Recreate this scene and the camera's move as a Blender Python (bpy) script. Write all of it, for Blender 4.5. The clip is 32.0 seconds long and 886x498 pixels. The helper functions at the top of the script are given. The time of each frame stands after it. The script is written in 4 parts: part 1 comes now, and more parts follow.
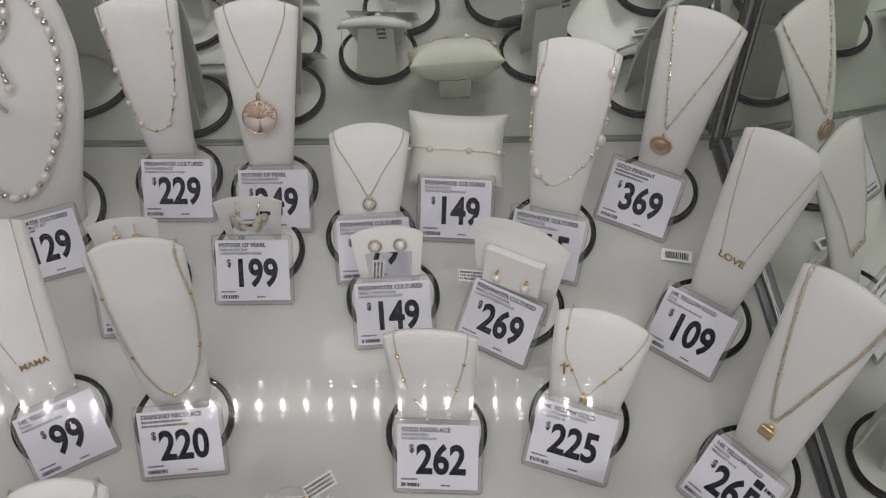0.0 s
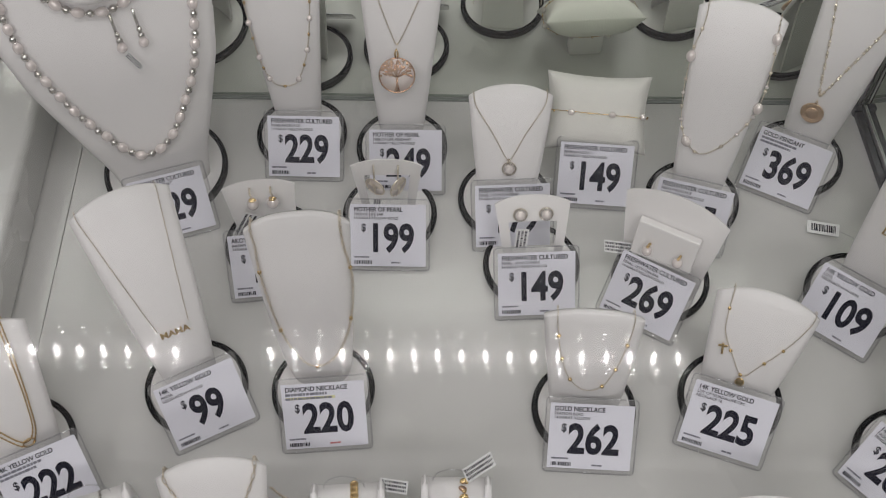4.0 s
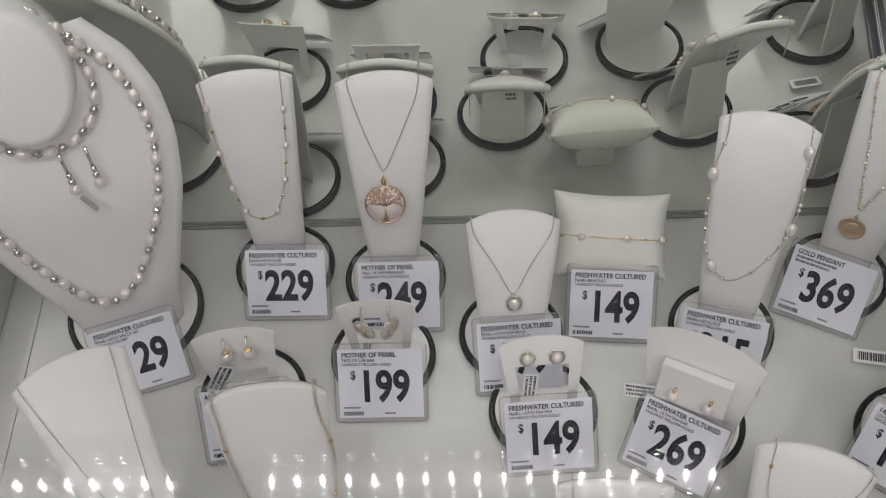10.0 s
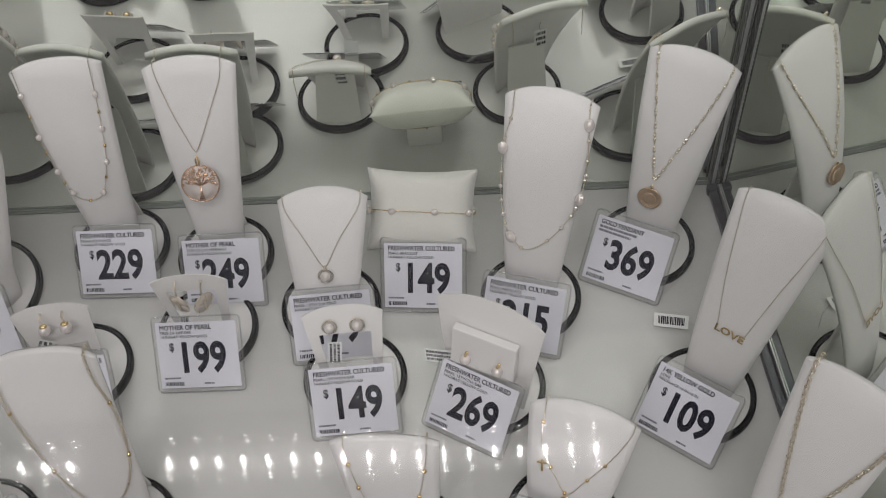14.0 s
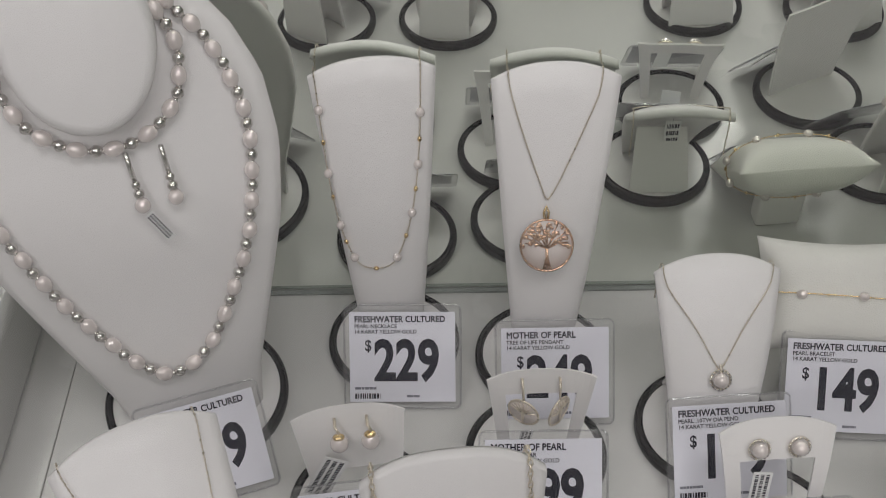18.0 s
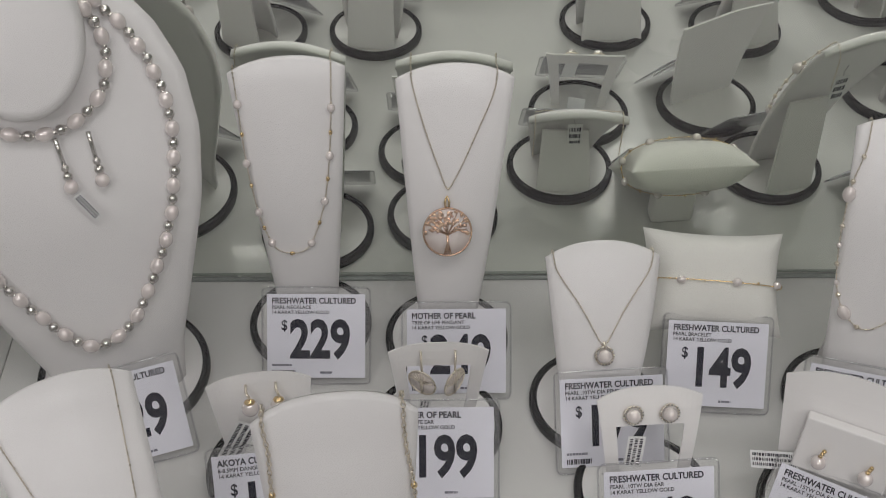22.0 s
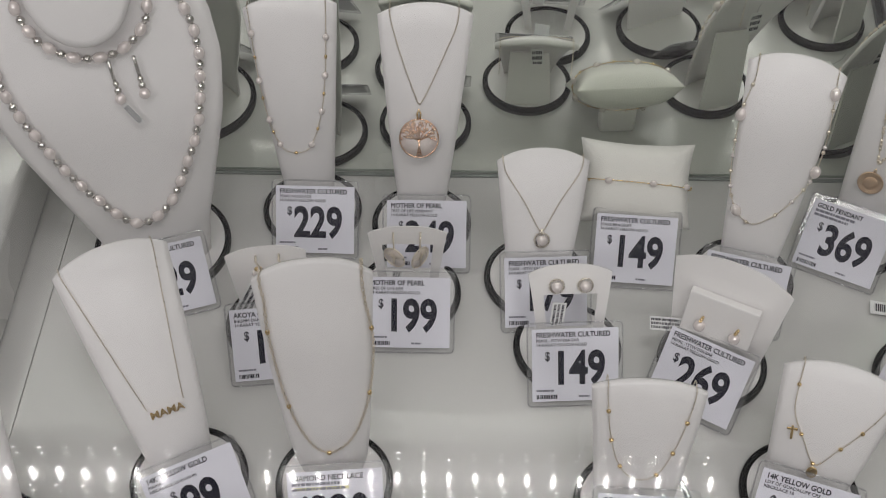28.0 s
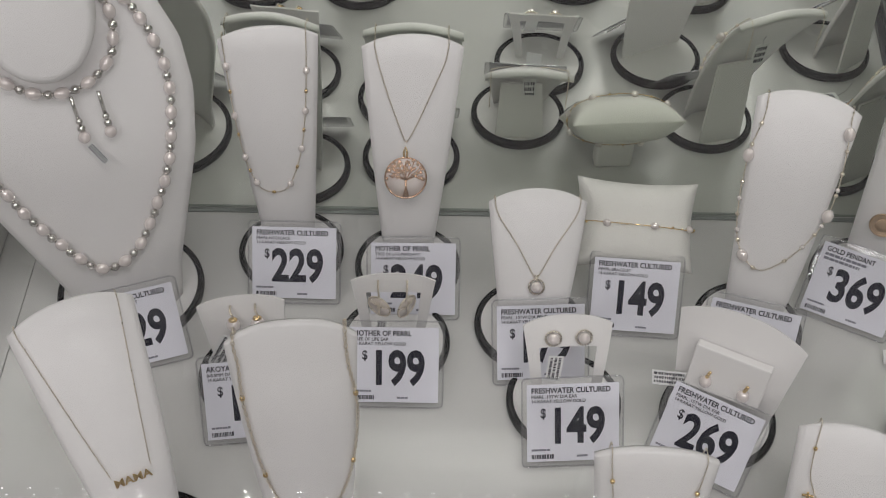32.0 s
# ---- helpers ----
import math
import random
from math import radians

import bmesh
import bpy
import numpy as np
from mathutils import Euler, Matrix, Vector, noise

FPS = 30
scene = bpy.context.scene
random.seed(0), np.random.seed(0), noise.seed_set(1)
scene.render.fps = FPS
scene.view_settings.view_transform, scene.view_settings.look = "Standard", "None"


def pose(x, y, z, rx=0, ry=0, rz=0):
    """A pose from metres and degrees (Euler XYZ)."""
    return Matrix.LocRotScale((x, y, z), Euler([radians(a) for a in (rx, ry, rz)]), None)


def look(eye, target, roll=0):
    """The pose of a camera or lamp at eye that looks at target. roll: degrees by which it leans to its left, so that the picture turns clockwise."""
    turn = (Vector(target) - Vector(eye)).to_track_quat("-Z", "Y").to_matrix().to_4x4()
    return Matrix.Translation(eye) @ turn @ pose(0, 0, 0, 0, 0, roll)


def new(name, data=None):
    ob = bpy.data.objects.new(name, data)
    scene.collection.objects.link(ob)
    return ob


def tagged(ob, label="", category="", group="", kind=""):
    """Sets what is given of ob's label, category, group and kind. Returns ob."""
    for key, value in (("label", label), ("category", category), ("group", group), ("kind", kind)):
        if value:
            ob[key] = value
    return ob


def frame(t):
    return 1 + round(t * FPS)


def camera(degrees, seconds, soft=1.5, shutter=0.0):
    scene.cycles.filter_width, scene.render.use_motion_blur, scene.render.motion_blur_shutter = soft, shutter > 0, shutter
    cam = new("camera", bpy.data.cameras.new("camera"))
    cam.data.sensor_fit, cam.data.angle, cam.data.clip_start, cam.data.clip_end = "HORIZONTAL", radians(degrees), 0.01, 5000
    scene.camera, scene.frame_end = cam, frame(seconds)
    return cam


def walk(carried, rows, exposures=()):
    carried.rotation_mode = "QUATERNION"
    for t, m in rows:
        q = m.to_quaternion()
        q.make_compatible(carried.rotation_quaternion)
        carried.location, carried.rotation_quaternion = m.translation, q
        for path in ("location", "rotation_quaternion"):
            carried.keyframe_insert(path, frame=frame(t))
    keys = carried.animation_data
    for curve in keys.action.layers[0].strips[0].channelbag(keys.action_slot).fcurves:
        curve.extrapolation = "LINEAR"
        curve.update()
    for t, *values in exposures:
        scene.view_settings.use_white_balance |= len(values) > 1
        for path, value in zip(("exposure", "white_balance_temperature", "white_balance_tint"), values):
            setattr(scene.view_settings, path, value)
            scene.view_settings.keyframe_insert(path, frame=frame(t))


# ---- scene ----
cam = camera(41.97, 32.0, soft=0.85)
ROWS = [
    (0.0, -0.0052, 0.0562, 0.7026, 35.354, 0.830, -0.096),
    (0.5, -0.0128, 0.0772, 0.6843, 32.040, 0.725, -0.937),
    (1.0, -0.0148, 0.0909, 0.6666, 30.574, 0.413, -1.096),
    (1.5, -0.0222, 0.0911, 0.6712, 30.278, 0.162, -0.811),
    (2.0, -0.0292, 0.0850, 0.6830, 30.683, 0.181, -0.506),
    (2.5, -0.0280, 0.0866, 0.6839, 30.478, 0.508, -0.502),
    (3.0, -0.0398, 0.0840, 0.6903, 30.728, 0.692, -0.171),
    (3.5, -0.0696, 0.0832, 0.6989, 31.352, 0.587, 0.256),
    (4.0, -0.1017, 0.0977, 0.6970, 31.525, 0.268, 1.003),
    (4.5, -0.1214, 0.1038, 0.6981, 31.670, 0.005, 1.916),
    (6.5, -0.2193, 0.1159, 0.6604, 33.310, -1.654, 1.938),
    (7.0, -0.2065, 0.1427, 0.6626, 32.939, -1.092, 1.981),
    (7.5, -0.2059, 0.1676, 0.6636, 33.956, -0.857, 1.239),
    (8.0, -0.1957, 0.1883, 0.6541, 34.277, -0.449, 0.541),
    (8.5, -0.1737, 0.1908, 0.6547, 34.300, 0.157, 0.111),
    (9.0, -0.1422, 0.1896, 0.6522, 34.405, 1.064, 0.069),
    (9.5, -0.1151, 0.1859, 0.6524, 34.543, 1.658, 0.077),
    (10.0, -0.0858, 0.1845, 0.6506, 34.791, 2.351, 0.049),
    (10.5, -0.0598, 0.1827, 0.6515, 34.774, 2.886, 0.023),
    (11.0, -0.0323, 0.1839, 0.6537, 34.615, 3.330, -0.175),
    (11.5, 0.0012, 0.1840, 0.6522, 34.421, 3.785, -0.626),
    (12.0, 0.0268, 0.1820, 0.6492, 34.248, 3.935, -0.742),
    (12.5, 0.0394, 0.1782, 0.6505, 34.204, 3.702, -0.688),
    (13.0, 0.0476, 0.1664, 0.6586, 34.275, 3.596, -0.512),
    (13.5, 0.0545, 0.1510, 0.6679, 34.435, 3.686, -0.452),
    (15.5, -0.1200, 0.1790, 0.5283, 37.165, -0.188, -2.753),
    (16.0, -0.1692, 0.2507, 0.4537, 39.111, -0.387, -2.339),
    (16.5, -0.1969, 0.2642, 0.4475, 41.924, 0.324, 0.227),
    (17.0, -0.1981, 0.2507, 0.4624, 42.893, 0.314, 0.806),
    (17.5, -0.1940, 0.2447, 0.4697, 43.254, 0.498, 0.347),
    (18.0, -0.1913, 0.2435, 0.4694, 43.646, 0.771, -0.442),
    (18.5, -0.1906, 0.2414, 0.4719, 44.440, 0.644, -0.555),
    (19.0, -0.1884, 0.2399, 0.4722, 44.622, 0.311, -0.554),
    (19.5, -0.1887, 0.2384, 0.4711, 44.852, 0.173, -0.493),
    (20.0, -0.1895, 0.2382, 0.4715, 45.043, 0.036, -0.580),
    (20.5, -0.1879, 0.2353, 0.4716, 45.170, -0.046, -0.680),
    (21.0, -0.1865, 0.2273, 0.4724, 45.227, -0.250, -0.804),
    (21.5, -0.1828, 0.2132, 0.4772, 45.085, -0.338, -1.169),
    (22.0, -0.1637, 0.1949, 0.4893, 45.011, -0.878, -1.331),
    (22.5, -0.1445, 0.1667, 0.5060, 45.002, -1.471, -1.099),
    (23.0, -0.1255, 0.1487, 0.5260, 44.628, -1.739, -0.837),
    (23.5, -0.1177, 0.1281, 0.5384, 44.105, -1.364, -0.050),
    (24.0, -0.1171, 0.1151, 0.5539, 42.387, -1.046, 0.084),
    (24.5, -0.1141, 0.1080, 0.5608, 41.213, -0.818, 0.189),
    (26.5, -0.1107, 0.0807, 0.5852, 42.353, -0.466, 1.939),
    (27.0, -0.1120, 0.0839, 0.5858, 42.619, -0.442, 1.694),
    (27.5, -0.1158, 0.0885, 0.5857, 42.456, -0.310, 1.437),
    (28.0, -0.1235, 0.0949, 0.5989, 39.692, -0.197, 0.939),
    (28.5, -0.1275, 0.1118, 0.5921, 31.206, -0.764, 0.039),
    (29.0, -0.1249, 0.1221, 0.5878, 32.126, -0.953, -0.303),
    (29.5, -0.1248, 0.1298, 0.5886, 33.449, -1.250, -0.267),
    (30.0, -0.1252, 0.1298, 0.5877, 35.900, -1.681, -0.409),
    (30.5, -0.1256, 0.1299, 0.5868, 35.823, -1.737, -0.038),
    (31.0, -0.1275, 0.1260, 0.5892, 35.816, -1.824, 0.141),
    (31.5, -0.1274, 0.1276, 0.5905, 35.689, -1.560, 0.222),
    (32.0, -0.1297, 0.1418, 0.5780, 40.123, -1.045, 0.316),
]
walk(cam, [(t, pose(x, y, z, rx, ry, rz)) for t, x, y, z, rx, ry, rz in ROWS], exposures=((0.0, 0.0), (32.0, 0.0)))

# ---- light: store ceiling panels and the canopy's strip of small lamps ----
world = bpy.data.worlds.new("store_air")
scene.world = world
world.use_nodes = True
world.node_tree.nodes["Background"].inputs[0].default_value = (0.92, 0.96, 1.0, 1)
world.node_tree.nodes["Background"].inputs[1].default_value = 0.12


def area(name, loc, target, sx, sy, watts, colour=(1, 0.97, 0.93)):
    d = bpy.data.lights.new(name, "AREA")
    d.shape, d.size, d.size_y, d.energy, d.color = "RECTANGLE", sx, sy, watts, colour
    ob = new(name, d)
    ob.matrix_world = look(loc, target)
    return ob


# unseen panels; the two at y -1.9 are added to brighten the stands' faces
for x, y, watts in ((0.20, -0.25, 15.0), (-1.5, -0.5, 9.5), (1.0, -1.9, 26.0), (-1.1, -1.9, 26.0)):
    area("ceiling_light", (x, y, 2.28), (x, y + 0.01, 0.0), 1.2, 0.6, watts * 0.88, (1, 0.962, 0.985))

# ---- materials ----


def nodes_of(name):
    m = bpy.data.materials.new(name)
    m.use_nodes = True
    nt = m.node_tree
    return m, nt, nt.nodes["Principled BSDF"]


def surface(name, colour, rough=0.5, metal=0.0, vary=0.06, scale=30.0, bump=0.0, bump_scale=400.0, spec=0.5, sheen=0.0, coat=0.0):
    """A plain surface with variation at two scales and a fine relief."""
    m, nt, b = nodes_of(name)
    tc = nt.nodes.new("ShaderNodeTexCoord")
    n1 = nt.nodes.new("ShaderNodeTexNoise")
    n1.inputs["Scale"].default_value, n1.inputs["Detail"].default_value = scale, 6
    n2 = nt.nodes.new("ShaderNodeTexNoise")
    n2.inputs["Scale"].default_value, n2.inputs["Detail"].default_value = scale * 9, 3
    add = nt.nodes.new("ShaderNodeMath")
    add.operation = "ADD"
    ramp = nt.nodes.new("ShaderNodeMapRange")
    ramp.inputs[1].default_value, ramp.inputs[2].default_value = 0.6, 1.4
    ramp.inputs[3].default_value, ramp.inputs[4].default_value = 1 - vary, 1 + vary
    mul = nt.nodes.new("ShaderNodeVectorMath")
    mul.operation = "SCALE"
    mul.inputs[0].default_value = colour
    for n in (n1, n2):
        nt.links.new(tc.outputs["Object"], n.inputs["Vector"])
    nt.links.new(n1.outputs["Fac"], add.inputs[0])
    nt.links.new(n2.outputs["Fac"], add.inputs[1])
    nt.links.new(add.outputs[0], ramp.inputs[0])
    nt.links.new(ramp.outputs[0], mul.inputs["Scale"])
    nt.links.new(mul.outputs[0], b.inputs["Base Color"])
    b.inputs["Roughness"].default_value, b.inputs["Metallic"].default_value = rough, metal
    b.inputs["Specular IOR Level"].default_value = spec
    b.inputs["Sheen Weight"].default_value, b.inputs["Coat Weight"].default_value = sheen, coat
    rr = nt.nodes.new("ShaderNodeMapRange")
    rr.inputs[3].default_value, rr.inputs[4].default_value = max(0.02, rough * 0.8), min(1, rough * 1.25)
    nt.links.new(n1.outputs["Fac"], rr.inputs[0])
    nt.links.new(rr.outputs[0], b.inputs["Roughness"])
    if bump:
        n3 = nt.nodes.new("ShaderNodeTexNoise")
        n3.inputs["Scale"].default_value, n3.inputs["Detail"].default_value = bump_scale, 4
        bp = nt.nodes.new("ShaderNodeBump")
        bp.inputs["Strength"].default_value, bp.inputs["Distance"].default_value = bump, 0.001
        nt.links.new(tc.outputs["Object"], n3.inputs["Vector"])
        nt.links.new(n3.outputs["Fac"], bp.inputs["Height"])
        nt.links.new(bp.outputs["Normal"], b.inputs["Normal"])
    return m


def clear(name, tint, ior, wave=0.0, wave_scale=25.0, rough=0.0, haze=0.0):
    """Clear sheet: light passes straight through, gloss by Fresnel."""
    m = bpy.data.materials.new(name)
    m.use_nodes = True
    nt = m.node_tree
    nt.nodes.remove(nt.nodes["Principled BSDF"])
    out = nt.nodes["Material Output"]
    tr, gl, lw, mix = (nt.nodes.new(k) for k in ("ShaderNodeBsdfTransparent", "ShaderNodeBsdfGlossy", "ShaderNodeLayerWeight", "ShaderNodeMixShader"))
    tr.inputs[0].default_value = (*tint, 1)
    gl.inputs["Roughness"].default_value = rough
    lw.inputs["Blend"].default_value = 0.5
    f0 = ((ior - 1) / (ior + 1)) ** 2
    power, scale = nt.nodes.new("ShaderNodeMath"), nt.nodes.new("ShaderNodeMath")
    power.operation, scale.operation = "POWER", "MULTIPLY_ADD"
    power.inputs[1].default_value = 5
    scale.inputs[1].default_value, scale.inputs[2].default_value = 1 - f0, f0
    nt.links.new(lw.outputs["Facing"], power.inputs[0])
    nt.links.new(power.outputs[0], scale.inputs[0])
    nt.links.new(scale.outputs[0], mix.inputs[0])
    nt.links.new(tr.outputs[0], mix.inputs[1])
    nt.links.new(gl.outputs[0], mix.inputs[2])
    if haze:
        milk, blend = nt.nodes.new("ShaderNodeBsdfDiffuse"), nt.nodes.new("ShaderNodeMixShader")
        milk.inputs[0].default_value = (0.88, 0.87, 0.88, 1)
        blend.inputs[0].default_value = haze
        nt.links.new(mix.outputs[0], blend.inputs[1])
        nt.links.new(milk.outputs[0], blend.inputs[2])
        mix = blend
    nt.links.new(mix.outputs[0], out.inputs[0])
    if wave:
        tc = nt.nodes.new("ShaderNodeTexCoord")
        n3 = nt.nodes.new("ShaderNodeTexNoise")
        n3.inputs["Scale"].default_value, n3.inputs["Detail"].default_value = wave_scale, 1
        info = nt.nodes.new("ShaderNodeObjectInfo")
        vm = nt.nodes.new("ShaderNodeVectorMath")
        bp = nt.nodes.new("ShaderNodeBump")
        bp.inputs["Strength"].default_value, bp.inputs["Distance"].default_value = wave, 0.01
        nt.links.new(tc.outputs["Object"], vm.inputs[0])
        nt.links.new(info.outputs["Random"], vm.inputs[1])
        nt.links.new(vm.outputs[0], n3.inputs["Vector"])
        nt.links.new(n3.outputs["Fac"], bp.inputs["Height"])
        nt.links.new(bp.outputs["Normal"], gl.inputs["Normal"])
    return m


def glow(name, colour, strength):
    m = bpy.data.materials.new(name)
    m.use_nodes = True
    b = m.node_tree.nodes["Principled BSDF"]
    b.inputs["Base Color"].default_value = (*colour, 1)
    b.inputs["Emission Color"].default_value = (*colour, 1)
    b.inputs["Emission Strength"].default_value = strength
    return m


DECK = surface("white_laminate", (0.55, 0.545, 0.525), 0.26, vary=0.025, scale=4, bump=0.02, bump_scale=90, coat=0.25)
LEATHER = surface("white_leatherette", (0.82, 0.80, 0.79), 0.42, vary=0.03, scale=14, bump=0.16, bump_scale=1500, coat=0.12)
CARD = surface("white_card", (0.80, 0.78, 0.765), 0.55, vary=0.03, scale=30, bump=0.08, bump_scale=900)
CUSHION = surface("cream_cushion_cloth", (0.74, 0.73, 0.68), 0.75, vary=0.04, scale=60, bump=0.4, bump_scale=1300, sheen=0.2)
DISC = surface("white_disc_lacquer", (0.75, 0.735, 0.72), 0.25, vary=0.03, scale=20)
RIM = surface("black_rubber", (0.004, 0.004, 0.005), 0.16, vary=0.25, scale=60, bump=0.05, bump_scale=300, spec=0.12)
PAPER = surface("tag_paper", (0.74, 0.735, 0.80), 0.6, vary=0.02, scale=40, bump=0.05, bump_scale=1200)
INK = surface("navy_ink", (0.013, 0.013, 0.024), 0.8, vary=0.2, scale=200, spec=0.1)
GREYINK = surface("grey_ink", (0.16, 0.16, 0.2), 0.6, vary=0.3, scale=900)
REDINK = surface("red_ink", (0.45, 0.12, 0.12), 0.6, vary=0.1, scale=300)
HIGHLIGHT = surface("yellow_marker", (0.68, 0.66, 0.36), 0.6, vary=0.1, scale=200)
GOLD = surface("yellow_gold", (0.78, 0.58, 0.30), 0.22, metal=1.0, vary=0.12, scale=600, bump=0.15, bump_scale=2500)
PALEGOLD = surface("pale_gold", (0.82, 0.74, 0.62), 0.28, metal=1.0, vary=0.15, scale=700, bump=0.15, bump_scale=2500)
COIN = surface("worn_gold_coin", (0.68, 0.49, 0.33), 0.36, metal=0.9, vary=0.2, scale=500, bump=0.6, bump_scale=1400)
ROSE = surface("rose_gold", (0.74, 0.51, 0.37), 0.2, metal=1.0, vary=0.12, scale=500, bump=0.2, bump_scale=2500)
SILVER = surface("sterling_silver", (0.68, 0.66, 0.63), 0.16, metal=1.0, vary=0.15, scale=700)
PEARL = surface("pearl", (0.77, 0.70, 0.67), 0.12, metal=0.28, vary=0.08, scale=180, coat=0.9, sheen=0.15)
NACRE = surface("mother_of_pearl", (0.82, 0.74, 0.70), 0.22, vary=0.12, scale=160, coat=0.5)
STEEL = surface("brushed_aluminium", (0.62, 0.62, 0.64), 0.38, metal=1.0, vary=0.06, scale=20, bump=0.15, bump_scale=700)
DARKSTEEL = surface("dark_channel_metal", (0.10, 0.10, 0.115), 0.3, metal=1.0, vary=0.2, scale=40)
RAILMETAL = surface("rail_aluminium", (0.74, 0.74, 0.77), 0.42, metal=0.55, vary=0.03, scale=12)
LIPMETAL = surface("rail_lip_grey", (0.22, 0.22, 0.235), 0.4, metal=0.3, vary=0.05, scale=20)
GAP = surface("black_gap", (0.06, 0.065, 0.06), 0.6, vary=0.2, scale=30)
SEAL = surface("green_grey_seal", (0.22, 0.24, 0.22), 0.5, vary=0.15, scale=40)
# ceiling, wall and floor colours are raised to bounce more light
CEILING = surface("bounce_white_ceiling", (0.80, 0.79, 0.78), 0.8, vary=0.03, scale=3, bump=0.1, bump_scale=80)
WALLPAINT = surface("store_wall_paint", (0.66, 0.65, 0.64), 0.7, vary=0.03, scale=2, bump=0.1, bump_scale=60)
FLOORTILE = surface("bounce_pale_floor", (0.60, 0.59, 0.57), 0.4, vary=0.08, scale=3)
TAGWHITE = surface("string_tag_paper", (0.80, 0.80, 0.79), 0.5, vary=0.03, scale=100)
GLASS = clear("case_glass", (0.985, 0.992, 0.985), 1.5)
ACRYLIC = clear("clear_acrylic", (0.985, 0.985, 0.985), 1.46, wave=0.35, wave_scale=18, rough=0.04, haze=0.06)
EDGE = clear("acrylic_edge", (0.93, 0.93, 0.94), 2.0, rough=0.06)
LAMP = glow("glow_bead", (1, 0.99, 0.97), 48)
# dim emission for the added rows that imitate second reflections
ECHO_GLOW = glow("echo_bead_glow", (1, 0.99, 0.97), 32)
CHANNEL = glow("lit_channel", (1, 0.99, 0.97), 0.5)


def mirror_material():
    m, nt, b = nodes_of("mirror_silver")
    b.inputs["Base Color"].default_value = (0.87, 0.91, 0.84, 1)
    b.inputs["Metallic"].default_value, b.inputs["Roughness"].default_value = 1.0, 0.0
    return m


MIRROR = mirror_material()

# ---- builders ----


def mesh(name, bm, mat, smooth=True):
    bmesh.ops.recalc_face_normals(bm, faces=bm.faces)
    me = bpy.data.meshes.new(name)
    bm.to_mesh(me)
    bm.free()
    me.materials.append(mat)
    if smooth:
        for p in me.polygons:
            p.use_smooth = True
    return me


def part(name, data, mat, parent, label="", m=None, smooth=True):
    """Links a bmesh (or a shared mesh) as one object under a thing or a part."""
    me = mesh(name, data, mat, smooth) if isinstance(data, bmesh.types.BMesh) else data
    ob = new(name, me)
    ob.parent = parent
    if m is not None:
        ob.matrix_local = m
    if label:
        ob["label"] = label
    return ob


def thing(name, m, label, category, group=""):
    ob = new(name)
    ob.empty_display_size = 0.02
    ob.matrix_world = m
    return tagged(ob, label, category, group)


def box(sx, sy, sz, bevel=0.0, at=(0, 0, 0), seg=2, bm=None):
    """A box with bevelled edges; at is the middle of its base."""
    own = bmesh.new()
    bmesh.ops.create_cube(own, size=1)
    for v in own.verts:
        v.co = Vector((v.co.x * sx, v.co.y * sy, (v.co.z + 0.5) * sz))
    if bevel:
        bmesh.ops.bevel(own, geom=own.edges[:], offset=bevel, segments=seg, affect="EDGES", profile=0.5)
    for v in own.verts:
        v.co += Vector(at)
    if bm is None:
        return own
    me = bpy.data.meshes.new("tmp")
    own.to_mesh(me)
    own.free()
    bm.from_mesh(me)
    bpy.data.meshes.remove(me)
    return bm


def lathe(profile, n=48):
    """Turns (radius, height) pairs round z."""
    bm = bmesh.new()
    rings = []
    for r, z in profile:
        if r < 1e-6:
            rings.append([bm.verts.new((0, 0, z))])
        else:
            rings.append([bm.verts.new((r * math.cos(2 * math.pi * k / n), r * math.sin(2 * math.pi * k / n), z)) for k in range(n)])
    for a, b in zip(rings, rings[1:]):
        for k in range(n):
            q = [a[k % len(a)], a[(k + 1) % len(a)], b[(k + 1) % len(b)], b[k % len(b)]]
            q = list(dict.fromkeys(q))
            if len(q) > 2:
                bm.faces.new(q)
    return bm


def tube(points, radius, sides=6, bm=None, closed=False):
    bm = bm or bmesh.new()
    pts = [Vector(p) for p in points]
    rings = []
    up = Vector((0.13, 0.2, 1)).normalized()
    for i, p in enumerate(pts):
        d = (pts[(i + 1) % len(pts)] - pts[i - 1]) if closed else (pts[min(i + 1, len(pts) - 1)] - pts[max(i - 1, 0)])
        d.normalize()
        a = d.cross(up)
        if a.length < 0.05:
            a = d.cross(Vector((1, 0, 0)))
        a.normalize()
        b = d.cross(a)
        rings.append([bm.verts.new(p + radius * (a * math.cos(2 * math.pi * k / sides) + b * math.sin(2 * math.pi * k / sides))) for k in range(sides)])
    pairs = list(zip(rings, rings[1:])) + ([(rings[-1], rings[0])] if closed else [])
    for a, b in pairs:
        for k in range(sides):
            bm.faces.new((a[k], a[(k + 1) % sides], b[(k + 1) % sides], b[k]))
    if not closed:
        bm.faces.new(rings[0])
        bm.faces.new(rings[-1][::-1])
    return bm


def spline(ctrl, n=60):
    """Even samples of a Catmull-Rom curve through the given points."""
    P = [Vector(p) for p in ctrl]
    P = [P[0] * 2 - P[1]] + P + [P[-1] * 2 - P[-2]]
    dense = []
    for i in range(1, len(P) - 2):
        for k in range(24):
            t = k / 24
            a, b, c, d = P[i - 1], P[i], P[i + 1], P[i + 2]
            dense.append(0.5 * (2 * b + (c - a) * t + (2 * a - 5 * b + 4 * c - d) * t * t + (3 * b - a - 3 * c + d) * t ** 3))
    dense.append(P[-2])
    return even(dense, n)


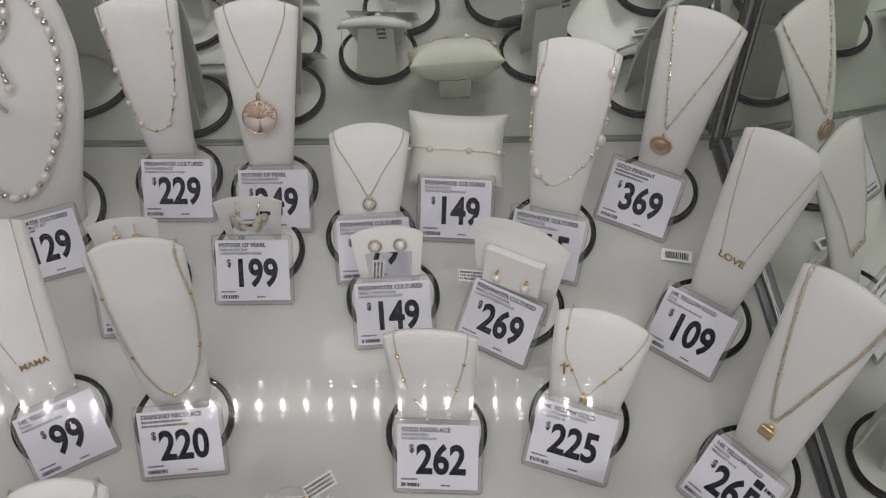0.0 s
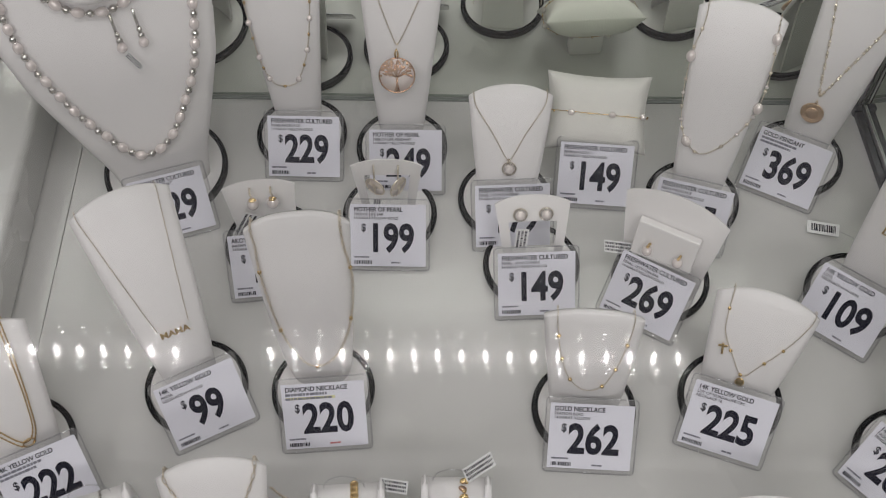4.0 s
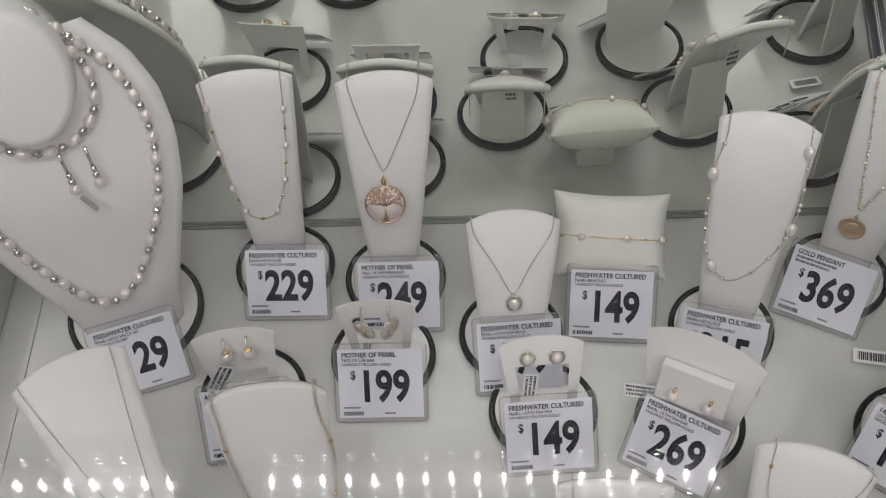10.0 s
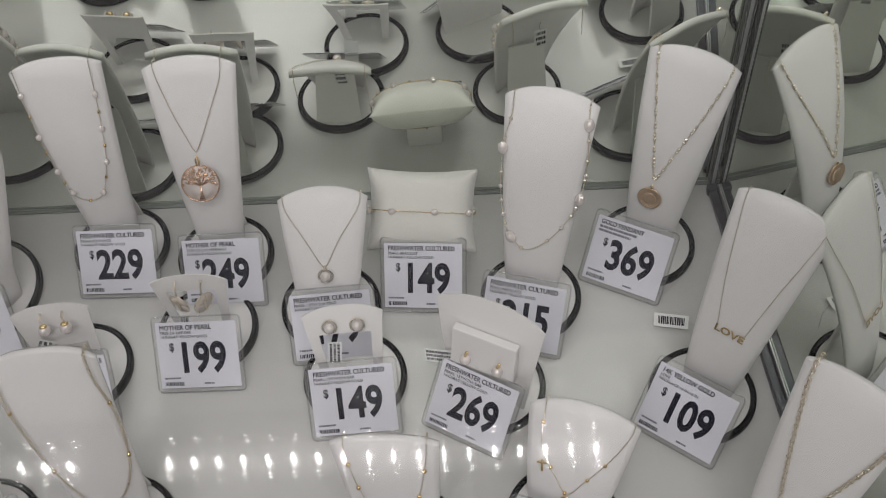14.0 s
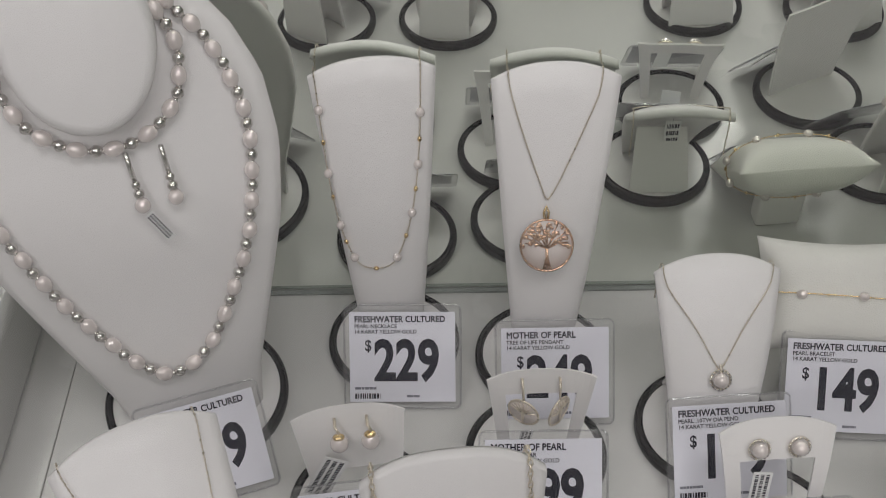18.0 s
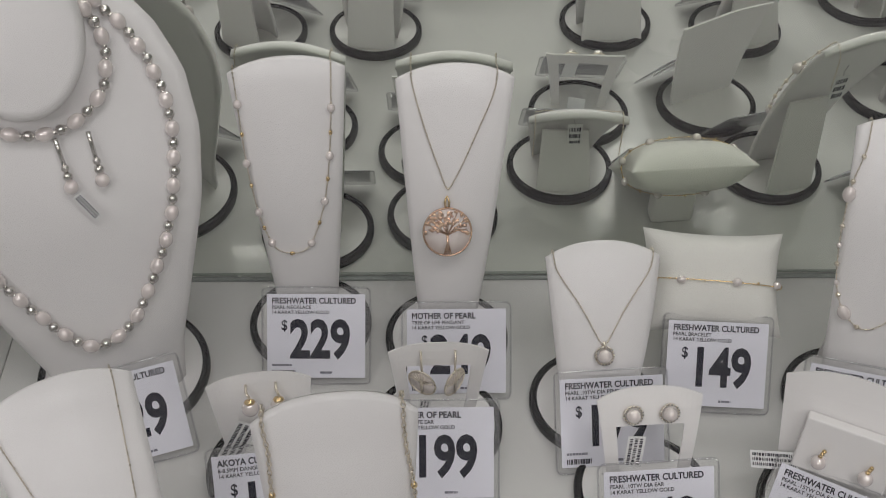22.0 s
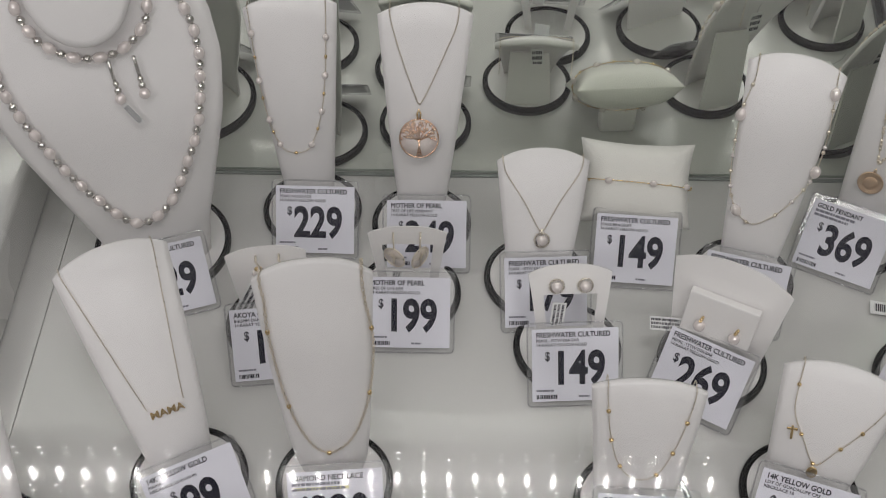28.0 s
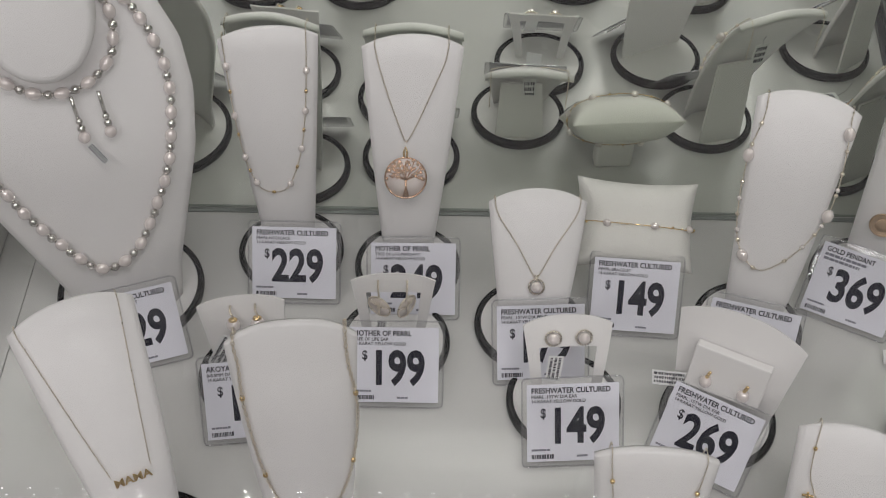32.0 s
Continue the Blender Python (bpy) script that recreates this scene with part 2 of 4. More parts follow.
def even(dense, n):
    run = [0.0]
    for a, b in zip(dense, dense[1:]):
        run.append(run[-1] + (b - a).length)
    out, j = [], 0
    for k in range(n):
        s = run[-1] * k / (n - 1)
        while j < len(run) - 2 and run[j + 1] < s:
            j += 1
        f = (s - run[j]) / max(1e-9, run[j + 1] - run[j])
        out.append(dense[j].lerp(dense[j + 1], min(1, f)))
    return out


def length_of(pts):
    return sum((b - a).length for a, b in zip(pts, pts[1:]))


def links(pts, pitch, wide, thick, bm=None):
    """Chain: small faceted links along a path, every other one turned."""
    bm = bm or bmesh.new()
    n = max(2, int(length_of(pts) / pitch))
    pts = even(pts, n + 1)
    for i in range(n):
        a, b = pts[i], pts[i + 1]
        d = b - a
        L = d.length * 0.78
        if L < 1e-7:
            continue
        d.normalize()
        s = d.cross(Vector((0, -0.6, 0.8)))
        if s.length < 0.1:
            s = d.cross(Vector((1, 0, 0)))
        s.normalize()
        o = d.cross(s)
        if i % 2:
            s, o = o, s
        c = (a + b) / 2
        ring = [bm.verts.new(c + s * wide * x + o * thick * y) for x, y in ((1, 0), (0, 1), (-1, 0), (0, -1))]
        e0, e1 = bm.verts.new(c - d * L), bm.verts.new(c + d * L)
        for k in range(4):
            bm.faces.new((ring[k], ring[(k + 1) % 4], e1))
            bm.faces.new((ring[(k + 1) % 4], ring[k], e0))
    return bm


def rings(pts, pitch, half, wide, wire, tilt=70.0, bm=None):
    """Chain of open oval links, every other one turned about the path."""
    bm = bm or bmesh.new()
    n = max(2, int(length_of(pts) / pitch))
    pts = even(pts, n + 1)
    for i in range(n):
        a, b = pts[i], pts[i + 1]
        d = (b - a).normalized()
        out = Vector((0, -0.8, 0.6))
        s = d.cross(out)
        if s.length < 0.1:
            s = d.cross(Vector((1, 0, 0)))
        s = (Matrix.Rotation(radians(tilt if i % 2 else 12), 3, d) @ s).normalized()
        o = d.cross(s)
        c = (a + b) / 2
        loop = []
        for k in range(10):
            t = 2 * math.pi * k / 10
            rad = d * math.cos(t) * half + s * math.sin(t) * wide
            away = rad.normalized()
            loop.append([bm.verts.new(c + rad + (away * math.cos(q) + o * math.sin(q)) * wire) for q in (0, 2 * math.pi / 5, 4 * math.pi / 5, 6 * math.pi / 5, 8 * math.pi / 5)])
        for k in range(10):
            p, q = loop[k], loop[(k + 1) % 10]
            for j in range(5):
                bm.faces.new((p[j], p[(j + 1) % 5], q[(j + 1) % 5], q[j]))
    return bm


BALLS = {}


def ball(rx, ry, rz, mat, seg=14, rings=9):
    """A shared ellipsoid mesh."""
    key = (round(rx, 5), round(ry, 5), round(rz, 5), mat.name)
    if key not in BALLS:
        bm = bmesh.new()
        bmesh.ops.create_uvsphere(bm, u_segments=seg, v_segments=rings, radius=1)
        for v in bm.verts:
            v.co = Vector((v.co.x * rx, v.co.y * ry, v.co.z * rz))
        BALLS[key] = mesh("ball", bm, mat)
    return BALLS[key]


def along(d, p):
    """A pose at p whose z looks along d."""
    return Matrix.Translation(p) @ d.to_track_quat("Z", "Y").to_matrix().to_4x4()


LETTERS = {}


def letters(text, size, narrow=1.0, bold=0.0):
    key = (text, size, narrow, bold)
    if key not in LETTERS:
        cu = bpy.data.curves.new("lettering", "FONT")
        cu.body, cu.size, cu.offset, cu.extrude = text, size, bold * size if size > 0.006 else 0.0, 0.00006
        cu.resolution_u = 3
        ob = bpy.data.objects.new("lettering", cu)
        scene.collection.objects.link(ob)
        me = bpy.data.meshes.new_from_object(ob.evaluated_get(bpy.context.evaluated_depsgraph_get()))
        bpy.data.objects.remove(ob)
        bpy.data.curves.remove(cu)
        if size <= 0.006 and bold:
            # small print is thickened by stacked copies: it keeps sharp corners such as those of M open
            bm = bmesh.new()
            for k, (dx, dy) in enumerate(((-1, 0), (1, 0), (0, -1), (0, 1))):
                before = len(bm.verts)
                bm.from_mesh(me)
                bm.verts.ensure_lookup_table()
                for v in bm.verts[before:]:
                    v.co += Vector((dx * bold * size, dy * bold * size, 0.00002 * k))
            bm.to_mesh(me)
            bm.free()
        for v in me.vertices:
            v.co.x *= narrow
        me.materials.clear()
        LETTERS[key] = me
    return LETTERS[key]


def write(text, size, mat, parent, name, x, y, z, narrow=1.0, bold=0.0, label="", turn=0):
    me = letters(text, size, narrow, bold)
    if not me.materials:
        me.materials.append(mat)
    return part(name, me, mat, parent, label, pose(x, y, z, 0, 0, turn))


def structure(name, bm, mat, label="", smooth=False, m=None):
    ob = new(name, mesh(name, bm, mat, smooth))
    if m is not None:
        ob.matrix_world = m
    return tagged(ob, label, "", "", "structure")


# ---- the case and the store round it ----
MIRROR_Y, GLASS_Z = 0.660, 0.385
structure("deck", box(1.40, 0.515, 0.03, 0.0006, (0.316, 0.4065, -0.03)), DECK, "white glossy laminate display deck")
structure("deck_side", box(0.80, 0.515, 0.03, 0.0006, (-0.7843, 0.4065, -0.03)), DECK, "white laminate deck beside a fine seam")
structure("cabinet_body", box(2.2, 0.62, 0.66, 0.004, (-0.1, 0.41, -0.70)), DECK, "white cabinet under the display deck")
mirror_pane = structure("mirror_back", box(2.2, 0.006, 0.374, 0.0, (-0.1, MIRROR_Y + 0.004, 0.002)), MIRROR, "greenish mirror at the back of the case")
structure("mirror_gap", box(2.2, 0.003, 0.0014, 0.0, (-0.1, MIRROR_Y - 0.0005, 0.0)), SEAL, "dark gap under the mirror")
structure("wall_back", box(2.2, 0.06, 2.0, 0.0, (-0.1, MIRROR_Y + 0.10, -0.70)), WALLPAINT, "grey painted back wall of the case")
structure("canopy", box(2.2, 0.20, 0.05, 0.006, (-0.1, 0.66, 1.25)), WALLPAINT, "grey canopy over the case")

SIDE = math.atan(0.106)
side_m = Matrix.Translation((0.2045, 0.652, 0)) @ Matrix.Rotation(SIDE, 4, "Z")
structure("mirror_side", box(0.006, 0.55, 0.372, 0.0, (0.003, -0.275, 0.006)), MIRROR, "mirror on the side wall of the case", m=side_m)
structure("side_channel", box(0.006, 0.55, 0.006, 0.001, (-0.0045, -0.275, 0.0)), DARKSTEEL, "dark metal channel under the side mirror", m=side_m)
structure("side_channel_lip", box(0.0012, 0.55, 0.009, 0.0004, (-0.0007, -0.275, 0.0)), STEEL, "bright lip of the side channel", m=side_m)
structure("wall_side", box(0.03, 0.56, 0.40, 0.0, (0.022, -0.275, -0.03)), WALLPAINT, "side wall of the case", m=side_m)
post = thing("corner_post", pose(0.2005, 0.6555, 0), "dark slim metal corner post between the mirrors", "post")
part("flange", box(0.0026, 0.003, 0.374, 0.0005), STEEL, post, "brushed metal face", smooth=False)
part("seal", box(0.0009, 0.0036, 0.374, 0.0002, (-0.0018, 0.0, 0)), GAP, post, "black rubber seal", smooth=False)
part("seal", box(0.0009, 0.0036, 0.374, 0.0002, (0.0018, -0.0008, 0)), GAP, post, "black rubber seal", smooth=False)
part("foot_bracket", box(0.007, 0.006, 0.008, 0.001, (-0.001, -0.005, 0.0)), DARKSTEEL, post, "small metal foot bracket", smooth=False)

glass = structure("glass_top", box(1.30, 0.506, 0.006, 0.0, (0.290, 0.4025, GLASS_Z)), GLASS, "clear glass top of the case")
glass.visible_shadow = False
glass = structure("glass_top_side", box(0.70, 0.506, 0.006, 0.0, (-0.7125, 0.4025, GLASS_Z)), GLASS, "clear glass top beside the joint")
glass.visible_shadow = False
rail = thing("front_rail", pose(-0.1, 0.142, 0.4600), "brushed aluminium rail along the front of the glass", "rail")
part("rail_top", box(2.2, 0.017, 0.026, 0.003, (0, -0.0085, 0)), RAILMETAL, rail, "bright brushed aluminium", smooth=False)
part("rail_lip", box(2.2, 0.006, 0.018, 0.0015, (0, 0.003, 0.004)), LIPMETAL, rail, "darker grey lip behind the rail", smooth=False)
front = structure("glass_front", box(2.2, 0.006, 0.481, 0.0, (-0.1, 0.1285, -0.03)), GLASS, "clear glass front of the case under the rail")
front.visible_shadow = False

# raised platform with a rounded edge, beside the main deck
plat = thing("display_platform", pose(-0.62, 0.5565, 0), "white raised display platform with rounded edges", "display platform")
part("top_board", box(0.43, 0.205, 0.046, 0.006, seg=4), DECK, plat)
part("front_skirt", box(0.40, 0.01, 0.028, 0.002, (-0.012, -0.1065, 0.0)), DECK, plat)

# unseen store shell: pale ceiling, walls and floor bounce light, veil the glass
structure("floor", box(9, 9, 0.05, 0.0, (0, -0.5, -0.75)), FLOORTILE, "unseen store floor, lightened to bounce light")
structure("ceiling", box(9, 9, 0.05, 0.0, (0, -0.5, 2.32)), CEILING, "unseen store ceiling, whitened to bounce light")
structure("wall_north", box(9, 0.1, 3.1, 0.0, (0, 3.9, -0.75)), WALLPAINT)
structure("wall_south", box(9, 0.1, 3.1, 0.0, (0, -4.9, -0.75)), WALLPAINT)
structure("wall_east", box(0.1, 9, 3.1, 0.0, (4.4, -0.5, -0.75)), WALLPAINT)
structure("wall_west", box(0.1, 9, 3.1, 0.0, (-4.4, -0.5, -0.75)), WALLPAINT)

# strip of lamp beads under the canopy
strip = thing("bead_strip", pose(0, 0.6712, 1.25), "strip of small white lamps under the canopy", "lamp strip")
for a, z in ((-1.05, -0.405), (-0.322, 0.160)):
    part("diffuser_channel", box(z - a, 0.034, 0.004, 0.001, ((a + z) / 2, 0.003, -0.004)), CHANNEL, strip, "lit white channel", smooth=False)
bead, faint = ball(0.0026, 0.0050, 0.0020, LAMP, 10, 6), ball(0.0026, 0.0009, 0.0010, ECHO_GLOW, 10, 6)
for k in range(34):
    x = 0.145 - 0.0268 * k
    if -0.415 < x < -0.325:
        continue
    part("glow_bead", bead, LAMP, strip, "", pose(x, 0, -0.0075))
# two added glowing rows imitate the strip's fainter second reflections in the glass
for dy, shift in ((0.027, 0.0), (-0.0165, 0.002)):
    side = thing("bead_strip", pose(0, 0.6712 + dy, 1.25), "added faint glowing row imitating a second reflection of the lamp strip", "lamp strip")
    for k in range(34):
        x = 0.145 + shift - 0.0268 * k
        if -0.415 < x < -0.325:
            continue
        part("glow_bead", faint, ECHO_GLOW, side, "", pose(x, 0, -0.0062))

# ---- price tags ----
TW, TH, TLEAN = 0.052, 0.0448, 50.0
HOLDER_W, HOLDER_H = 0.0572, 0.0518


def rounded(w, h, t, r, n=5):
    """A plate with round corners, its base edge at y = 0, its back at z = 0."""
    bm = bmesh.new()
    out = []
    for cx, cy, a0 in ((w / 2 - r, h - r, 0), (-w / 2 + r, h - r, 90), (-w / 2 + r, r, 180), (w / 2 - r, r, 270)):
        for k in range(n + 1):
            a = radians(a0 + 90 * k / n)
            out.append((cx + r * math.cos(a), cy + r * math.sin(a)))
    lo = [bm.verts.new((x, y, 0)) for x, y in out]
    hi = [bm.verts.new((x, y, t)) for x, y in out]
    bm.faces.new(lo[::-1])
    bm.faces.new(hi)
    for k in range(len(out)):
        j = (k + 1) % len(out)
        bm.faces.new((lo[k], lo[j], hi[j], hi[k]))
    return bm


HOLDER = mesh("holder", rounded(HOLDER_W, HOLDER_H, 0.0012, 0.003), ACRYLIC, False)


def holder_edge():
    bm = bmesh.new()
    w, h, r = HOLDER_W / 2, HOLDER_H, 0.003
    pts = []
    for cx, cy, a0 in ((w - r, h - r, 0), (-w + r, h - r, 90), (-w + r, r, 180), (w - r, r, 270)):
        for k in range(5):
            a = radians(a0 + 90 * k / 4)
            pts.append((cx + r * math.cos(a), cy + r * math.sin(a), 0.0006))
    return mesh("holder_edge", tube(pts, 0.00055, 6, bm, True), EDGE)


def fold():
    bm = bmesh.new()
    tube([(-HOLDER_W / 2 + 0.002, HOLDER_H - 0.0042, 0.001), (HOLDER_W / 2 - 0.002, HOLDER_H - 0.0042, 0.001)], 0.0004, 6, bm)
    return mesh("fold_line", bm, EDGE)


HOLDER_EDGE, FOLD = holder_edge(), fold()
PAPER_MESH = mesh("paper", box(TW, TH, 0.0003, 0.0, (0, TH / 2, 0)), PAPER, False)


def bars(x, y, w, h, rnd, gap=0.0005, bold=False):
    bm = bmesh.new()
    cx = x
    while cx < x + w:
        bw = rnd.choice((0.0004, 0.0006, 0.001)) if bold else rnd.choice((0.0012, 0.002, 0.003))
        bw = min(bw, x + w - cx)
        if bw > 0.0001:
            box(bw, h, 0.00006, 0, (cx + bw / 2, y + h / 2, 0), bm=bm)
        cx += bw + (rnd.choice((0.0003, 0.0005)) if bold else gap)
    return bm


def price_tag(x, y, yaw, price, lines, label, base=0.004, extra="", lean=TLEAN):
    rnd = random.Random(price + lines[0])
    m = pose(x, y, base, 0, 0, yaw) @ pose(0, 0, 0, lean, 0, 0)
    tag = thing("price_tag", m, label, "price tag", "price tags of the case")
    part("holder", HOLDER, ACRYLIC, tag, "clear acrylic holder", pose(0, -0.0035, 0.0))
    part("holder_edge", HOLDER_EDGE, EDGE, tag, "", pose(0, -0.0035, 0.0))
    part("fold_line", FOLD, EDGE, tag, "", pose(0, -0.0035, 0.0))
    card = part("paper", PAPER_MESH, PAPER, tag, "white printed paper", pose(0, 0.0, 0.0014))
    left = -TW / 2 + 0.0025
    write(lines[0], 0.0044, INK, card, "heading", left, TH - 0.0050, 0.0004, 0.88, 0.026)
    for k, s in enumerate(lines[1:]):
        yy = TH - 0.0079 - 0.0027 * k
        if s == "|":
            part("unreadable_line", bars(left, yy, 0.026 - 0.004 * k, 0.0017, rnd), GREYINK, card, "", pose(0, 0, 0.0004), smooth=False)
        elif s == "~":
            part("marker_stroke", box(0.031, 0.0018, 0.00005, 0, (left + 0.0155, yy + 0.0008, 0.0004)), HIGHLIGHT, card, "yellow marker", smooth=False)
            part("unreadable_line", bars(left, yy, 0.029, 0.0015, rnd), GREYINK, card, "", pose(0, 0, 0.0006), smooth=False)
        else:
            write(s, 0.0026, INK, card, "line", left, yy, 0.0004, 1.0, 0.016)
    x0 = -0.0140 if len(price) == 3 else -0.0095
    write(price, 0.0282, INK, card, "price", x0, 0.0112, 0.0004, 0.76, 0.032, "large navy price")
    write("$", 0.0078, INK, card, "currency_sign", x0 - 0.0046, 0.0256, 0.0004, 0.85, 0.016)
    part("barcode", bars(left, 0.0016, 0.0125, 0.0026, rnd, bold=True), INK, card, "", pose(0, 0, 0.0004), smooth=False)
    part("unreadable_line", bars(left, 0.0062, 0.0105, 0.0012, rnd, 0.0003), GREYINK, card, "", pose(0, 0, 0.0004), smooth=False)
    part("unreadable_line", bars(0.002, 0.0022, 0.0065, 0.0012, rnd, 0.0003), GREYINK if extra != "red" else REDINK, card, "", pose(0, 0, 0.0004), smooth=False)
    if extra == "badge":
        part("badge", box(0.0062, 0.0052, 0.00006, 0, (0.0125, TH - 0.0088, 0.0004)), INK, card, "dark printed badge", smooth=False)
        part("badge", box(0.0085, 0.0042, 0.00006, 0, (0.0205, TH - 0.0090, 0.0004)), PAPER, card, "small boxed price", smooth=False)
        part("unreadable_line", bars(0.0168, TH - 0.0101, 0.0074, 0.0024, rnd), INK, card, "", pose(0, 0, 0.0005), smooth=False)
    return tag


def swing_tag(parent_m, w, h, label):
    """Small paper tag on a thread, with printed lines."""
    rnd = random.Random(label)
    tg = thing("string_tag", parent_m, label, "string tag", "string tags")
    card = part("paper", box(w, h, 0.0003, 0.0), TAGWHITE, tg, smooth=False)
    for k in range(3):
        part("unreadable_line", bars(-w / 2 + 0.001, -h / 2 + h * (0.15 + 0.28 * k), w - 0.002, h * 0.17, rnd, bold=True), INK, card, "", pose(0, 0, 0.0004), smooth=False)
    return tg


# ---- display stands ----


class Panel:
    """Tapered, bowed display panel: origin at the middle of its base disc."""

    def __init__(self, wt, wb, back, h, foot=-0.012, crown=0.006, bulge=0.005, power=0.9, floor=0.004, curl=0.004, side=0.0):
        self.wt, self.wb, self.crown, self.bulge, self.power, self.curl, self.side = wt, wb, crown, bulge, power, curl, side
        self.p = [Vector((0, foot, floor)), Vector((0, foot + 0.25 * (back - foot), floor + 0.52 * h)), Vector((0, back, h))]

    def spine(self, v):
        a, b, c = self.p
        return a * (1 - v) ** 2 + b * 2 * v * (1 - v) + c * v * v, ((b - a) * (1 - v) + (c - b) * v).normalized()

    def at(self, u, v, lift=0.0):
        """The place and normal on the face; u is -1 to 1 across, v is 0 to 1 upwards."""
        p, t = self.spine(min(v, 1.0))
        n = Vector((0, -t.z, t.y))
        w = self.wb + (self.wt - self.wb) * max(0, min(v, 1)) ** self.power
        up = self.crown * (1 - u * u) * min(v, 1) ** 3
        q = p + t * (up + max(0, v - 1) * 0.1) + n * (self.bulge * (1 - u * u) + lift) + Vector((u * w / 2 + self.side * max(0, min(v, 1)), self.curl * (1 - abs(u) ** 3) * max(0, (min(v, 1) - 0.7) / 0.3) ** 2, 0))
        return q, n

    def mesh(self, nu=16, nv=14, thick=0.0035):
        bm = bmesh.new()
        front, rear = [], []
        for j in range(nv + 1):
            v = j / nv
            row, row2 = [], []
            for i in range(nu + 1):
                u = -1 + 2 * i / nu
                q, n = self.at(u, v)
                edge = 0.0012 * (abs(u) ** 8)
                row.append(bm.verts.new(q - n * edge))
                row2.append(bm.verts.new(q - n * thick))
            front.append(row)
            rear.append(row2)
        # rolled lip along the top
        lips = []
        p, t = self.spine(1.0)
        n = Vector((0, -t.z, t.y))
        for dz, dy in ((0.0010, 0.0012), (0.0010, 0.0034), (-0.0006, 0.0058)):
            lips.append([bm.verts.new(self.at(-1 + 2 * i / nu, 1.0)[0] + t * dz - n * dy) for i in range(nu + 1)])
        rows = front + lips
        for a, b in zip(rows, rows[1:]):
            for i in range(nu):
                bm.faces.new((a[i], a[i + 1], b[i + 1], b[i]))
        for a, b in zip(rear, rear[1:]):
            for i in range(nu):
                bm.faces.new((a[i + 1], a[i], b[i], b[i + 1]))
        for i in range(nu):
            bm.faces.new((rear[0][i], rear[0][i + 1], front[0][i + 1], front[0][i]))
            bm.faces.new((lips[-1][i], lips[-1][i + 1], rear[-1][i + 1], rear[-1][i]))
        for k in (0, nu):
            for j in range(nv):
                bm.faces.new((front[j][k], front[j + 1][k], rear[j + 1][k], rear[j][k]))
            bm.faces.new((front[nv][k], lips[0][k], lips[1][k], lips[2][k], rear[nv][k]))
        return bm


def base_disc(parent, r=0.0335, top=0.0045):
    part("base_disc", lathe([(0, 0.0006), (r - 0.0034, 0.0006), (r - 0.0034, top), (0, top)], 56), DISC, parent, "white base disc", smooth=False)
    w = 0.0037
    part("rim", lathe([(r - w, 0.0), (r, 0.0), (r + 0.0004, 0.002), (r + 0.0002, 0.0048), (r - 0.0008, 0.0060), (r - w + 0.0006, 0.0060), (r - w, 0.0050), (r - w, 0.0)], 64), RIM, parent, "glossy black rim")


def stand(x, y, yaw, panel, label, r=0.0335, base=0.0):
    st = thing("necklace_stand", pose(x, y, base, 0, 0, yaw), label, "display stand", "display stands of the case")
    base_disc(st, r)
    part("panel", panel.mesh(), LEATHER, st, "white leatherette panel")
    # rear prop from the panel's back down to the disc
    top = panel.spine(0.5)[0] + Vector((0, 0.003, 0))
    low = Vector((0, max(r - 0.008, top.y + 0.004) if top.y < r - 0.010 else r - 0.008, 0.0052))
    bm = bmesh.new()
    w0, w1 = panel.wb * 0.42, panel.wb * 0.50
    out = [(-w1, low), (w1, low), (w0, top), (-w0, top)]
    for dy in (0.0, 0.0016):
        for x, p in out:
            bm.verts.new((x, p.y + dy - 0.0008, p.z))
    bm.verts.ensure_lookup_table()
    v = bm.verts[:]
    for q in ((0, 1, 2, 3), (7, 6, 5, 4), (0, 4, 5, 1), (1, 5, 6, 2), (2, 6, 7, 3), (3, 7, 4, 0)):
        bm.faces.new([v[k] for k in q])
    part("rear_prop", bm, CARD, st, "white card prop", smooth=False)
    return st


def over_back(panel, u, lift=0.001, drop=0.02):
    """A strand's way from the face over the top edge and down behind."""
    q, n = panel.at(u, 1.0, lift)
    p, t = panel.spine(1.0)
    return [q - n * 0.0095 - Vector((0, 0, drop)), q - n * 0.009 + t * 0.0005, q - n * 0.004 + t * 0.0026, q + t * 0.0018]


def strand(panel, uv, lift=0.0012, tails=True, n=90):
    pts = [panel.at(u, v, lift)[0] for u, v in uv]
    if tails:
        pts = over_back(panel, uv[0][0]) + pts + over_back(panel, uv[-1][0])[::-1]
    return spline(pts, n)


def necklace(st_m, pts, mat, label, pitch=0.0013, wide=0.00042, thick=0.0002, oval=None):
    """oval: half length, half width and wire of open links, in place of fine faceted ones."""
    nk = thing("necklace", st_m, label, "necklace", "necklaces on stands")
    part("chain", rings(pts, pitch, *oval) if oval else links(pts, pitch, wide, thick), mat, nk, smooth=bool(oval))
    return nk


def stations(nk, pts, fractions, rad, mat, name, kind=1.0):
    me = ball(rad, rad, rad * kind, mat)
    for f in fractions:
        i = min(len(pts) - 2, max(1, int(f * (len(pts) - 1))))
        part(name, me, mat, nk, "", along(pts[i + 1] - pts[i - 1], pts[i]))


def at_yaw(x, y, yaw, base=0.0):
    return pose(x, y, base, 0, 0, yaw)


